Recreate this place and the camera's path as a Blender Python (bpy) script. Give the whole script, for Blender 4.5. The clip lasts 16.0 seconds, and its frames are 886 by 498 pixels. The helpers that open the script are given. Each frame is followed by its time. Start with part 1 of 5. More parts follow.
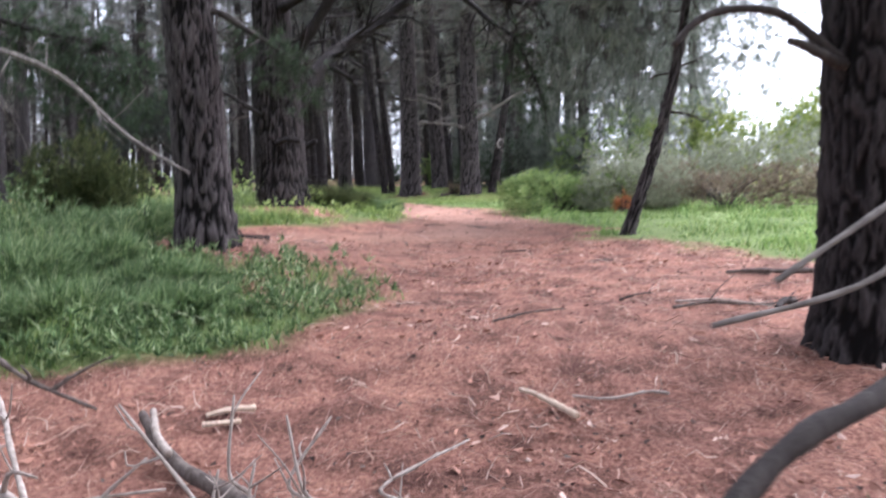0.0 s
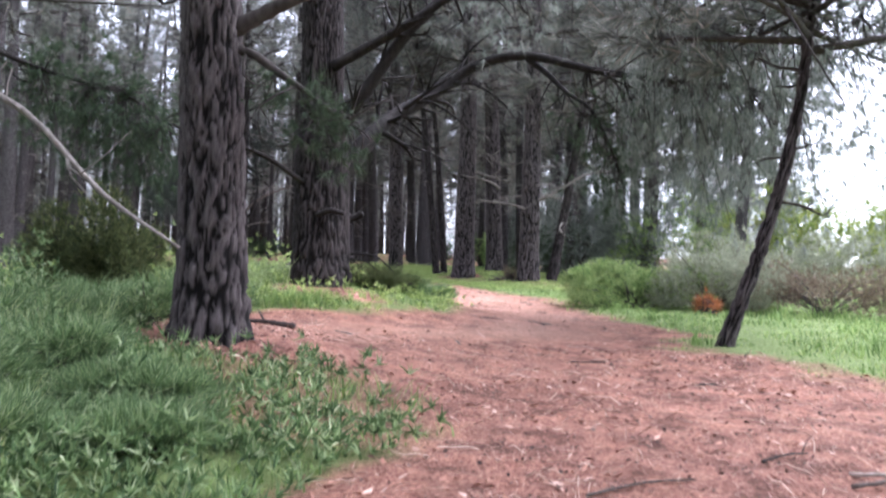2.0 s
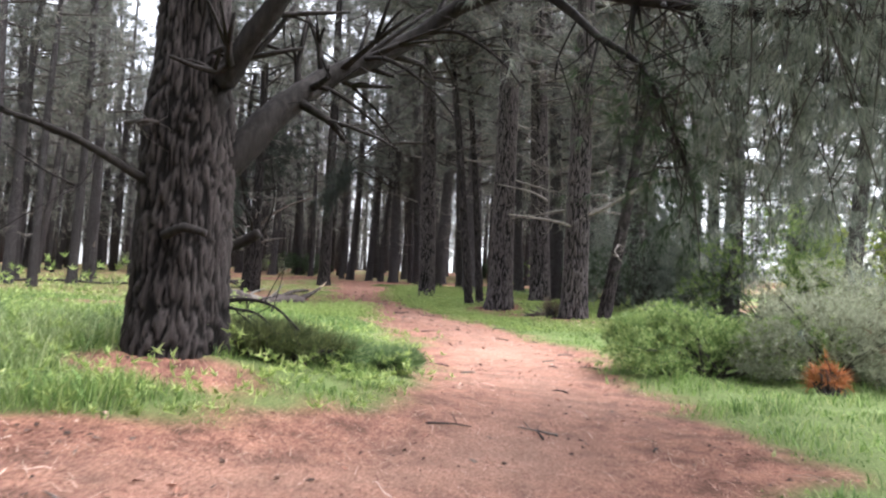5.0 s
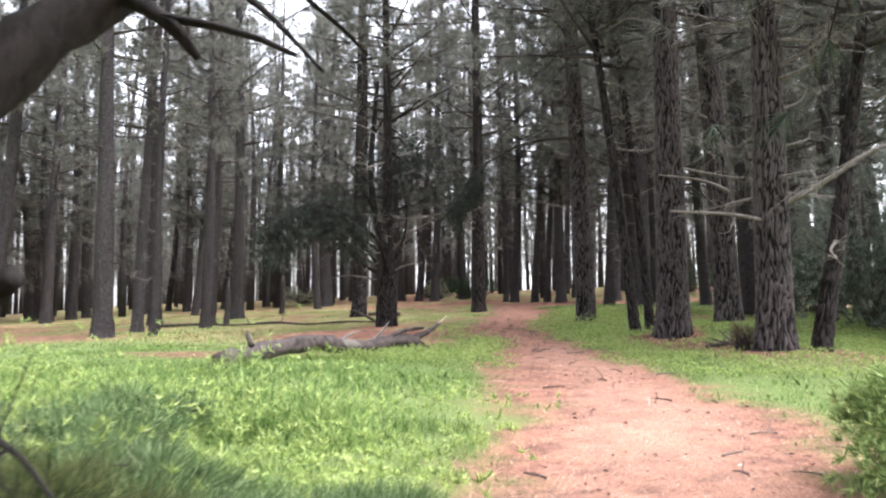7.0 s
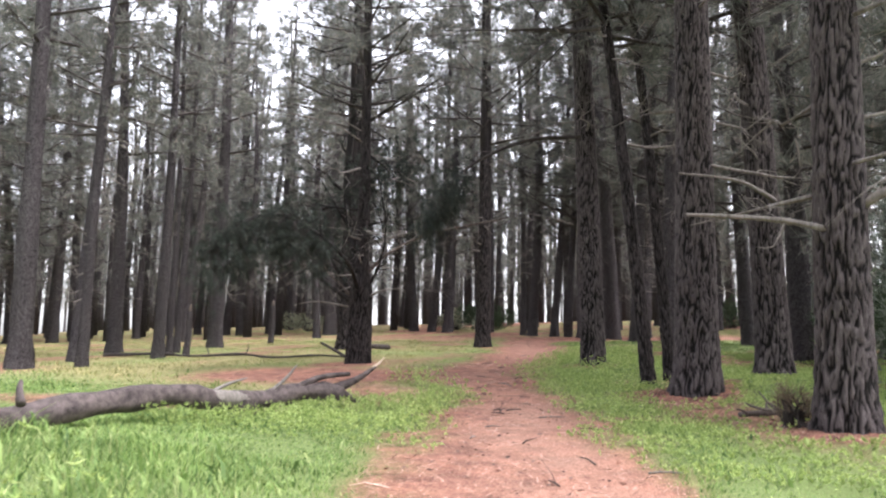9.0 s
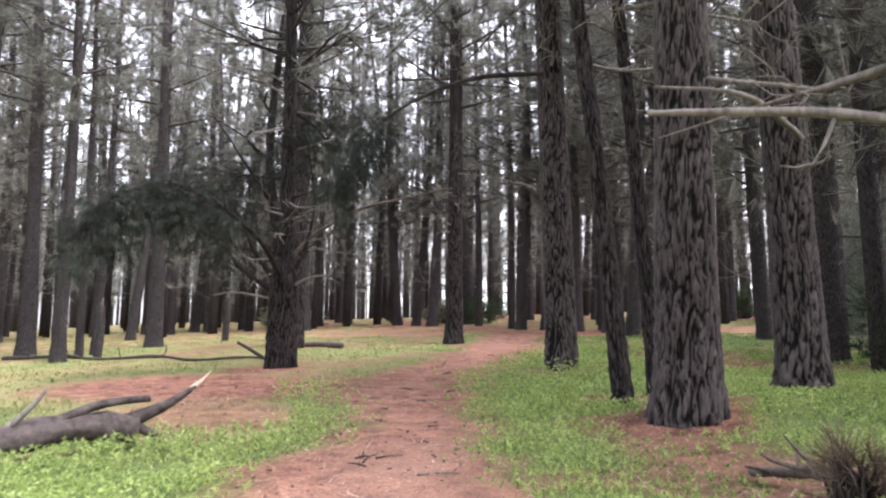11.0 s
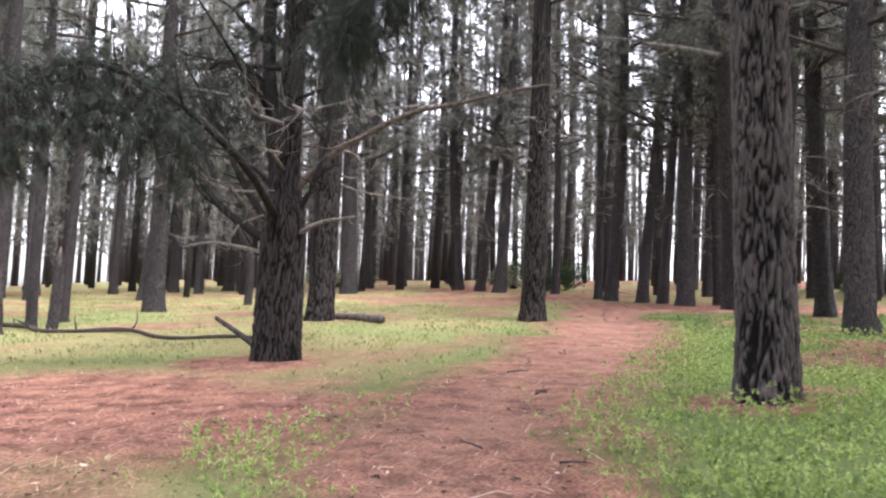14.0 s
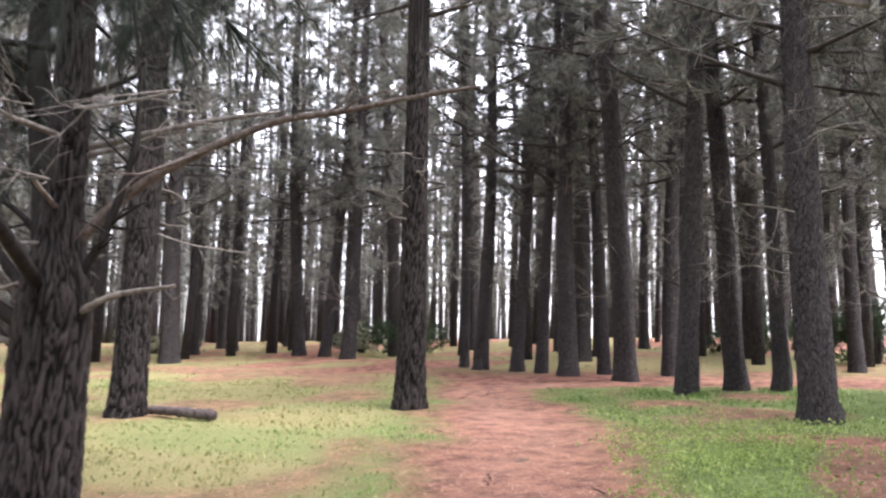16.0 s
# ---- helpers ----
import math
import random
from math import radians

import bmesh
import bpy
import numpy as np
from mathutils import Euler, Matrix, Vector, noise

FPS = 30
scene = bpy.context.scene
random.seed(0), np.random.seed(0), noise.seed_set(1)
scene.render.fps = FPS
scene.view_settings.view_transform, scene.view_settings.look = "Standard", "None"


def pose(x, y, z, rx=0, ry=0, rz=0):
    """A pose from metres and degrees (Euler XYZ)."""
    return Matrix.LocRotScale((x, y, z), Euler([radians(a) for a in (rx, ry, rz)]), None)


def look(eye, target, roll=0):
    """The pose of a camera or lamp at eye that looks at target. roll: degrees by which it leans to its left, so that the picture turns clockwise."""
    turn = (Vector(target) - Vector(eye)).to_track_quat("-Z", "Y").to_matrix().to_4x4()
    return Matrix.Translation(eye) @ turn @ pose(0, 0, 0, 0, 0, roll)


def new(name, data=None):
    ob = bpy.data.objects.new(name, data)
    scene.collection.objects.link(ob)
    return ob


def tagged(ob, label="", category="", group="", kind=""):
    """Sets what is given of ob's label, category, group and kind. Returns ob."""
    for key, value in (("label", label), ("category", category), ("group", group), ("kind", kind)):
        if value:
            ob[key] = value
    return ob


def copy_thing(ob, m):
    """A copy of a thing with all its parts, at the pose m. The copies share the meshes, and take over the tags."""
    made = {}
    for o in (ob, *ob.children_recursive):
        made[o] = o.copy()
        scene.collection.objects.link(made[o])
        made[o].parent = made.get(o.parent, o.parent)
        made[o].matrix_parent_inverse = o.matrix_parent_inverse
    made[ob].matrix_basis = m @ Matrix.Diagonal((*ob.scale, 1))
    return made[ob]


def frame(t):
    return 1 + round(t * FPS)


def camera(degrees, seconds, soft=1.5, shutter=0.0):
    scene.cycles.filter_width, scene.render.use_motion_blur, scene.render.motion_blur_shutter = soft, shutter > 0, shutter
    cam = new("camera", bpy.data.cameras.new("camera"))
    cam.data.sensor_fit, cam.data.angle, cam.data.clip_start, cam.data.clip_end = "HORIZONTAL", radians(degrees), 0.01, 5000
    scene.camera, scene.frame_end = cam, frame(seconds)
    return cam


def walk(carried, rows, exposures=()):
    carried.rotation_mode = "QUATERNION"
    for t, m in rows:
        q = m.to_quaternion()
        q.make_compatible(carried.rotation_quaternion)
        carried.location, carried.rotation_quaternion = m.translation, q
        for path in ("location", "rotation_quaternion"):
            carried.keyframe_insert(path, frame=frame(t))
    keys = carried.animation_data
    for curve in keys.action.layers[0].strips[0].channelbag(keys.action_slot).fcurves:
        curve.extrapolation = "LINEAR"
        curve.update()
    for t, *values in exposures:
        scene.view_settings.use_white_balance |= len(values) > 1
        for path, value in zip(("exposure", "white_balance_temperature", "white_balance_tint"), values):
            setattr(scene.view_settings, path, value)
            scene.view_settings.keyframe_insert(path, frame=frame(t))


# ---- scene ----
cam = camera(55.0, 16.0, soft=2.2, shutter=0.3)
PATH = [
    (0, (0.784, 1.46, 0.542), (0.716, 3.458, 0.505), -1.9),
    (0.5, (0.689, 2.105, 0.512), (0.577, 4.092, 0.312), 2.3),
    (1, (0.578, 2.573, 0.585), (0.568, 4.565, 0.411), 4.6),
    (1.5, (0.568, 2.982, 0.651), (0.458, 4.978, 0.607), 1.9),
    (2, (0.601, 3.165, 0.734), (0.418, 5.151, 0.881), 1.6),
    (2.5, (0.734, 3.725, 0.896), (0.491, 5.692, 1.167), 1.5),
    (3, (0.798, 4.306, 1.06), (0.483, 6.272, 1.251), -1.8),
    (3.5, (0.946, 5.087, 1.111), (0.674, 7.065, 1.21), 2.6),
    (6, (1.283, 10.233, 1.594), (0.744, 12.145, 1.823), -0.3),
    (6.5, (1.262, 11.388, 1.696), (0.523, 13.236, 1.893), -1.3),
    (7, (1.188, 12.502, 1.831), (0.417, 14.336, 2.038), -0.3),
    (7.5, (1.13, 13.641, 1.927), (0.429, 15.494, 2.199), 0.1),
    (8, (1.051, 14.75, 2.027), (0.34, 16.6, 2.289), -0.2),
    (8.5, (0.958, 15.977, 2.093), (0.154, 17.785, 2.386), 1.5),
    (9, (0.889, 17.046, 2.148), (0.029, 18.831, 2.421), 1.2),
    (11.5, (0.088, 22.556, 2.485), (-0.822, 24.32, 2.734), 0.4),
    (12, (-0.383, 23.607, 2.564), (-1.379, 25.328, 2.787), 1.2),
    (12.5, (-0.887, 24.677, 2.621), (-1.934, 26.356, 2.91), 1.6),
    (13, (-1.394, 25.527, 2.705), (-2.432, 27.224, 2.919), 2.1),
    (13.5, (-2.061, 26.318, 2.745), (-3.107, 28.012, 2.936), 1.6),
    (14, (-2.748, 27.089, 2.828), (-3.769, 28.801, 2.989), 2.3),
    (14.5, (-3.37, 27.836, 2.909), (-4.32, 29.594, 2.995), 0.6),
    (15, (-4.033, 28.616, 3.248), (-4.936, 30.392, 3.424), 1.7),
    (15.5, (-4.675, 29.433, 3.42), (-5.473, 31.247, 3.69), 0.4),
    (16, (-5.112, 30.267, 3.419), (-5.772, 32.132, 3.713), 1.0),
]
EXPOSURES = [(0, 2.15, 5700, 18), (0.6, 2.0, 5600, 16), (1.5, 2.12, 5500, 20), (2.5, 2.5, 5850, 16), (3.5, 2.28, 6000, 14), (6, 2.43, 6200, 12), (9, 2.53, 6250, 15), (12.5, 2.83, 6200, 17), (16, 2.98, 6250, 17)]
walk(cam, [(t, look(eye, target, roll)) for t, eye, target, roll in PATH], EXPOSURES)

# ---------------- light ----------------
world = bpy.data.worlds.new("overcast_sky")
scene.world = world
world.use_nodes = True
wn, wl = world.node_tree.nodes, world.node_tree.links
sky = wn.new("ShaderNodeTexSky")
sky.sky_type = "NISHITA"
sky.sun_disc = False
sky.sun_elevation, sky.sun_rotation = radians(52), radians(60)
sky.dust_density, sky.air_density, sky.ozone_density = 4.0, 1.0, 1.0
hs = wn.new("ShaderNodeHueSaturation")
hs.inputs["Saturation"].default_value = 0.22
wl.new(sky.outputs[0], hs.inputs["Color"])
wl.new(hs.outputs[0], wn["Background"].inputs["Color"])
wn["Background"].inputs["Strength"].default_value = 0.15
sun_data = bpy.data.lights.new("sun", "SUN")
sun_data.energy, sun_data.angle, sun_data.color = 1.0, radians(25), (1.0, 0.97, 0.92)
sun = new("sun", sun_data)
sun.matrix_world = look((18, 12, 40), (0, 20, 0))

# ---------------- numeric helpers ----------------
rng = np.random.default_rng(7)


def vnoise(x, y, s=1.0, seed=0):
    """Smooth value noise in the plan, 0 to 1."""
    x, y = np.asarray(x, float) / s + seed * 17.3 + 1000, np.asarray(y, float) / s + seed * 9.1 + 1000
    i, j = np.floor(x).astype(np.int64), np.floor(y).astype(np.int64)
    u, v = x - i, y - j
    u, v = u * u * (3 - 2 * u), v * v * (3 - 2 * v)

    def cell(a, b):
        n = (a * 374761393 + b * 668265263 + seed * 1442695) & 0xFFFFFFFF
        n = ((n ^ (n >> 13)) * 1274126177) & 0xFFFFFFFF
        return ((n ^ (n >> 16)) & 0xFFFF) / 65535.0

    return (cell(i, j) * (1 - u) + cell(i + 1, j) * u) * (1 - v) + (cell(i, j + 1) * (1 - u) + cell(i + 1, j + 1) * u) * v


def step01(a, b, x):
    t = np.clip((x - a) / (b - a), 0, 1)
    return t * t * (3 - 2 * t)


def bump(x, y, cx, cy, h, s):
    return h * np.exp(-((x - cx) ** 2 + (y - cy) ** 2) / (2 * s * s))


def height(x, y):
    """The ground's height: a gentle rise with mounds under the old trees, falling away outside the wood."""
    x, y = np.asarray(x, float), np.asarray(y, float)
    a, b = np.clip(x, -45, 16), np.clip(y, -4, 74)
    z = -0.6522 - 0.0082 * a + 0.0913 * b - 0.0285 * b * b / 50 + 0.011 * a * b / 50 + 0.0164 * b**3 / 2500 - 0.0039 * a * a / 50
    z = z + bump(x, y, -2.1, 9.6, 0.36, 1.2) + bump(x, y, -2.4, 14.5, 0.5, 1.6) + bump(x, y, -0.3, 31.6, 0.22, 1.2)
    z = z + bump(x, y, -3.8, 34.8, 0.14, 1.2) + bump(x, y, 0.9, 26.2, 0.12, 0.9) + bump(x, y, -6.0, 22.6, 0.22, 1.6) + bump(x, y, -2.3, 21.5, 0.1, 1.0)
    z = z + 0.05 * (vnoise(x, y, 1.7, 1) - 0.5) + 0.022 * (vnoise(x, y, 0.35, 2) - 0.5)
    z = z - 0.2 * (1 - step01(4.6, 7.2, y)) + 0.035 * (vnoise(x, y, 0.22, 12) - 0.5) * (1 - step01(9, 13, y))
    out = np.maximum(0, np.maximum(np.maximum(-52 - x, x - 16), np.maximum(-6 - y, y - 78)))
    return z - 7.0 * step01(0, 70, out)


def H(x, y):
    return float(height(x, y))


LEFT_Y = (0, 5.4, 6.0, 6.5, 7.1, 8.7, 9.3, 9.7, 12.0, 12.5, 13.0, 14.0, 15.4, 16.9, 18.9, 20.8, 24.0, 25.5, 28.7, 30.2, 31, 35.2, 39.2, 42.5, 47, 53, 60, 80)
LEFT_X = (-3, -3, -1.8, -0.6, -0.3, -0.5, -1.3, -4.5, -4.5, -2.6, -1.3, -0.6, -0.3, -0.8, -1.2, -1.6, -2.8, -3.5, -4.2, -5.2, -6.2, -7.8, -8.6, -9.5, -11.2, -13.5, -40, -60)
RIGHT_Y = (0, 8.5, 9.6, 11.6, 12.3, 16.9, 18.4, 20, 21.1, 23, 25.5, 27.9, 30.6, 32.3, 34.8, 37.7, 40.2, 43, 44, 47, 48.6, 50, 54, 80)
RIGHT_X = (6, 5, 4.0, 3.3, 2.75, 2.2, 1.75, 1.3, 1.05, 0.5, -1.1, -2.1, -3.8, -4.6, -5.3, -5.7, -6.2, -7.0, -7.4, -8.8, -9.0, -6, 20, 30)


def oval(x, y, cx, cy, rx, ry, soft=0.35):
    return 1 - step01(1 - soft, 1 + soft, np.hypot((x - cx) / rx, (y - cy) / ry))


def cover(x, y):
    """How much of the ground is grass (0 to 1) and how dry that grass is (0 to 1)."""
    x, y = np.asarray(x, float), np.asarray(y, float)
    wob = 0.9 * (vnoise(x, y, 0.9, 3) - 0.5) + 0.5 * (vnoise(x, y, 0.3, 4) - 0.5)
    soft = 0.25 + 0.012 * y
    g = np.maximum(step01(-soft, soft, np.interp(y, LEFT_Y, LEFT_X) - x + wob), step01(-soft, soft, x - np.interp(y, RIGHT_Y, RIGHT_X) + wob))
    litter = np.maximum.reduce([oval(x, y, -9.4, 32.2, 2.9, 2.3), oval(x, y, 0.5, 42.2, 6.5, 0.75), oval(x, y, -10.5, 35.3, 1.0, 0.9), oval(x, y, -1.9, 13.9, 0.8, 0.4), oval(x, y, -1.5, 9.3, 0.7, 0.5), oval(x, y, -0.7, 8.3, 0.9, 0.8) * 0.65,
                                oval(x, y, -0.2, 27.6, 1.3, 0.7) * 0.7, oval(x, y, -9.0, 26.6, 3.0, 0.7) * 0.8, oval(x, y, -22, 31, 5, 2.5) * 0.8, oval(x, y, -18, 56, 9, 4), oval(x, y, -3.6, 51.0, 5.5, 1.1), oval(x, y, -4.15, 34.6, 0.6, 0.55), oval(x, y, -1.25, 29.9, 0.75, 0.7), oval(x, y, 0.75, 26.1, 0.6, 0.55), oval(x, y, -10.6, 35.6, 0.9, 0.7),
                                0.85 * step01(0.5, 0.72, vnoise(x, y, 1.3, 13)) * step01(0.5, 1.6, x - np.interp(y, RIGHT_Y, RIGHT_X)) * step01(24, 27, y)])
    g = g * (1 - litter)
    g = np.maximum(g, oval(x, y, -8.6, 34.3, 1.2, 0.7) * 0.8)
    g = np.maximum(g, oval(x, y, -6.4, 29.3, 1.0, 0.45) * 0.7)
    dry = step01(26.0, 29.0, y + 0.25 * x + 1.2) * step01(0, 1.5, np.interp(y, LEFT_Y, LEFT_X) - x)
    g = g * (1 - dry * 0.7 * step01(0.45, 0.7, vnoise(x, y, 1.9, 6)))
    far = step01(51, 56, y) * step01(0.36, 0.58, vnoise(x, y, 2.2, 7))
    g, dry = np.maximum(g, 0.8 * far), np.maximum(dry, 0.8 * far)
    patch = step01(0.45, 0.75, vnoise(x, y, 2.6, 5))
    return g, np.clip(dry * (1 - 0.55 * patch), 0, 1)


def worn(x, y):
    """How far feet have worn the needles to pale dust along the trail."""
    x, y = np.asarray(x, float), np.asarray(y, float)
    mid = (np.interp(y, LEFT_Y, LEFT_X) + np.interp(y, RIGHT_Y, RIGHT_X)) / 2 + 0.5 * (vnoise(x, y, 3.0, 14) - 0.5)
    return np.exp(-(((x - mid) / 0.95) ** 2)) * step01(9, 14, y) * (1 - step01(50, 58, y)) * (0.3 + 0.5 * vnoise(x, y, 0.8, 15)) * (1 - 0.5 * step01(25, 30, y))


# ---------------- materials ----------------
def material(name, rough=0.9, spec=0.2):
    m = bpy.data.materials.new(name)
    m.use_nodes = True
    b = m.node_tree.nodes["Principled BSDF"]
    b.inputs["Roughness"].default_value = rough
    b.inputs["Specular IOR Level"].default_value = spec
    return m, m.node_tree.nodes, m.node_tree.links, b


def ramp(n, l, src, stops):
    r = n.new("ShaderNodeValToRGB")
    while len(r.color_ramp.elements) < len(stops):
        r.color_ramp.elements.new(0.5)
    for e, (p, c) in zip(r.color_ramp.elements, stops):
        e.position, e.color = p, (*c, 1)
    l.new(src, r.inputs["Fac"])
    return r


def noise_tex(n, l, coord, scale, detail=4, rough=0.6):
    t = n.new("ShaderNodeTexNoise")
    t.inputs["Scale"].default_value, t.inputs["Detail"].default_value, t.inputs["Roughness"].default_value = scale, detail, rough
    if coord:
        l.new(coord, t.inputs["Vector"])
    return t


def mixed(n, l, fac, a, b, kind="MIX"):
    m = n.new("ShaderNodeMix")
    m.data_type, m.blend_type = "RGBA", kind
    for sock, v in ((m.inputs["Factor"], fac), (m.inputs["A"], a), (m.inputs["B"], b)):
        if isinstance(v, (int, float)):
            sock.default_value = v
        elif isinstance(v, tuple):
            sock.default_value = (*v, 1)
        else:
            l.new(v, sock)
    return m.outputs["Result"]


def mapped(n, l, scale):
    c, mp = n.new("ShaderNodeTexCoord"), n.new("ShaderNodeMapping")
    mp.inputs["Scale"].default_value = scale
    l.new(c.outputs["Object"], mp.inputs["Vector"])
    return mp.outputs["Vector"]


def bumped(n, l, b, src, strength, dist):
    bp = n.new("ShaderNodeBump")
    bp.inputs["Strength"].default_value, bp.inputs["Distance"].default_value = strength, dist
    l.new(src, bp.inputs["Height"])
    l.new(bp.outputs[0], b.inputs["Normal"])


def plated_bark(name, dark, mid, light):
    """Bark whose fissures follow the trunk's own relief, with their shade put into the colour."""
    m, n, l, b = material(name, 0.95, 0.15)
    at = n.new("ShaderNodeAttribute")
    at.attribute_name = "relief"
    grain = noise_tex(n, l, mapped(n, l, (38, 38, 7)), 1.0, 5, 0.65)
    scale = noise_tex(n, l, mapped(n, l, (14, 14, 9)), 1.0, 3, 0.5)
    large = noise_tex(n, l, mapped(n, l, (1.6, 1.6, 0.8)), 1.0, 3)
    plate = ramp(n, l, grain.outputs["Fac"], [(0.28, mid), (0.75, light)]).outputs[0]
    plate = mixed(n, l, 0.45, plate, ramp(n, l, scale.outputs["Fac"], [(0.3, (0.36, 0.34, 0.35)), (0.7, (0.64, 0.63, 0.62))]).outputs[0], "OVERLAY")
    plate = mixed(n, l, 0.5, plate, ramp(n, l, large.outputs["Fac"], [(0.35, (0.42, 0.4, 0.4)), (0.65, (0.62, 0.6, 0.6))]).outputs[0], "OVERLAY")
    # colour falls to near black in the relief's hollows, as painted crevice shade
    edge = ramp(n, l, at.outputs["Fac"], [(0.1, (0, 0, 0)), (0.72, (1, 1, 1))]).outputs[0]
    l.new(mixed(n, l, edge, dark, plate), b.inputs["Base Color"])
    bumped(n, l, b, grain.outputs["Fac"], 0.5, 0.012)
    return m


def bark_material(name, dark, mid, light, size=1.0):
    m, n, l, b = material(name, 0.95, 0.15)
    v = mapped(n, l, (9 / size, 9 / size, 1.6 / size))
    wobble = noise_tex(n, l, v, 0.9, 3)
    add = n.new("ShaderNodeVectorMath")
    add.operation = "MULTIPLY_ADD"
    add.inputs[1].default_value = (0.9, 0.9, 0.9)
    l.new(wobble.outputs["Color"], add.inputs[0])
    l.new(v, add.inputs[2])
    vor = n.new("ShaderNodeTexVoronoi")
    vor.feature = "DISTANCE_TO_EDGE"
    l.new(add.outputs[0], vor.inputs["Vector"])
    crack = ramp(n, l, vor.outputs["Distance"], [(0.0, (0, 0, 0)), (0.16, (1, 1, 1))])
    grain = noise_tex(n, l, mapped(n, l, (30, 30, 9)), 1.0, 6, 0.7)
    large = noise_tex(n, l, mapped(n, l, (1.2, 1.2, 0.7)), 1.0, 3)
    plate = ramp(n, l, grain.outputs["Fac"], [(0.3, mid), (0.72, light)])
    tone = mixed(n, l, 0.5, plate.outputs[0], ramp(n, l, large.outputs["Fac"], [(0.35, (0.45, 0.42, 0.42)), (0.65, (0.62, 0.6, 0.58))]).outputs[0], "OVERLAY")
    l.new(mixed(n, l, crack.outputs[0], dark, tone), b.inputs["Base Color"])
    hsum = n.new("ShaderNodeMath")
    hsum.operation = "MULTIPLY_ADD"
    hsum.inputs[1].default_value = 0.35
    l.new(grain.outputs["Fac"], hsum.inputs[0])
    l.new(crack.outputs[0], hsum.inputs[2])
    bumped(n, l, b, hsum.outputs[0], 0.9, 0.03 * size)
    return m


def island_material(name, stops, rough=0.8, spec=0.2, trans=0.0, patch=None):
    """A colour for each loose piece of a joined mesh, out of a ramp."""
    m, n, l, b = material(name, rough, spec)
    geo = n.new("ShaderNodeNewGeometry")
    r = ramp(n, l, geo.outputs["Random Per Island"], stops)
    col = r.outputs[0]
    if patch:
        t = noise_tex(n, l, mapped(n, l, (patch, patch, patch)), 1.0, 3)
        col = mixed(n, l, 0.6, col, ramp(n, l, t.outputs["Fac"], [(0.3, (0.32, 0.34, 0.3)), (0.7, (0.68, 0.66, 0.6))]).outputs[0], "OVERLAY")
    l.new(col, b.inputs["Base Color"])
    if trans:
        tr, mx = n.new("ShaderNodeBsdfTranslucent"), n.new("ShaderNodeMixShader")
        mx.inputs[0].default_value = trans
        l.new(col, tr.inputs["Color"])
        l.new(b.outputs[0], mx.inputs[1])
        l.new(tr.outputs[0], mx.inputs[2])
        l.new(mx.outputs[0], n["Material Output"].inputs["Surface"])
    return m


def plain_material(name, a, b2, scale, rough=0.85, bump_by=0.3, stretch=1.0):
    m, n, l, b = material(name, rough, 0.2)
    t = noise_tex(n, l, mapped(n, l, (scale, scale, scale * stretch)), 1.0, 6, 0.65)
    l.new(ramp(n, l, t.outputs["Fac"], [(0.3, a), (0.7, b2)]).outputs[0], b.inputs["Base Color"])
    bumped(n, l, b, t.outputs["Fac"], bump_by, 0.02)
    return m


BARK = bark_material("pine_bark", (0.022, 0.018, 0.017), (0.085, 0.07, 0.066), (0.2, 0.175, 0.165))
BARK_DARK = bark_material("dark_pine_bark", (0.016, 0.0135, 0.014), (0.05, 0.0445, 0.047), (0.115, 0.106, 0.11))
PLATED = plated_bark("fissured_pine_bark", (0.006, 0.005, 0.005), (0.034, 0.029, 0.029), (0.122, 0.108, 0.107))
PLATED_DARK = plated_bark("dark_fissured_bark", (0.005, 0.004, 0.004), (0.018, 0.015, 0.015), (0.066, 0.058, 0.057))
LIMB = plain_material("limb_bark", (0.026, 0.021, 0.02), (0.08, 0.069, 0.064), 18, 0.9, 0.5, 0.3)
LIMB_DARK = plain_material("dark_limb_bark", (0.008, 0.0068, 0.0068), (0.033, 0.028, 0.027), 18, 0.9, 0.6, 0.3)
DEAD = plain_material("grey_dead_wood", (0.085, 0.074, 0.068), (0.25, 0.225, 0.205), 22, 0.85, 0.3, 0.3)
DEADBROWN = plain_material("brown_dead_wood", (0.045, 0.034, 0.03), (0.17, 0.14, 0.122), 26, 0.9, 0.5, 0.5)
TWIG = plain_material("pale_dead_twigs", (0.2, 0.165, 0.145), (0.45, 0.39, 0.34), 30, 0.85, 0.3, 0.5)
LOGWOOD = plain_material("weathered_log_wood", (0.02, 0.016, 0.016), (0.125, 0.1, 0.096), 9, 0.85, 0.6)
PALE = plain_material("pale_bare_wood", (0.45, 0.33, 0.24), (0.66, 0.54, 0.42), 14, 0.7, 0.2)
NEEDLES = island_material("pine_needles", [(0, (0.06, 0.067, 0.058)), (0.5, (0.14, 0.146, 0.128)), (0.85, (0.23, 0.228, 0.205)), (1, (0.31, 0.26, 0.22))], 0.6, 0.3, 0.42)
NEEDLES_DARK = island_material("dark_pine_needles", [(0, (0.012, 0.018, 0.014)), (0.6, (0.032, 0.042, 0.033)), (1, (0.075, 0.085, 0.065))], 0.6, 0.3, 0.25)
NEEDLES_GREEN = island_material("green_pine_needles", [(0, (0.022, 0.04, 0.022)), (0.6, (0.05, 0.08, 0.04)), (1, (0.1, 0.135, 0.07))], 0.6, 0.3, 0.35)
GRASS = island_material("grass_blades", [(0, (0.06, 0.115, 0.035)), (0.5, (0.185, 0.285, 0.085)), (0.85, (0.28, 0.375, 0.135)), (1, (0.38, 0.41, 0.2))], 0.6, 0.3, 0.4, 0.9)
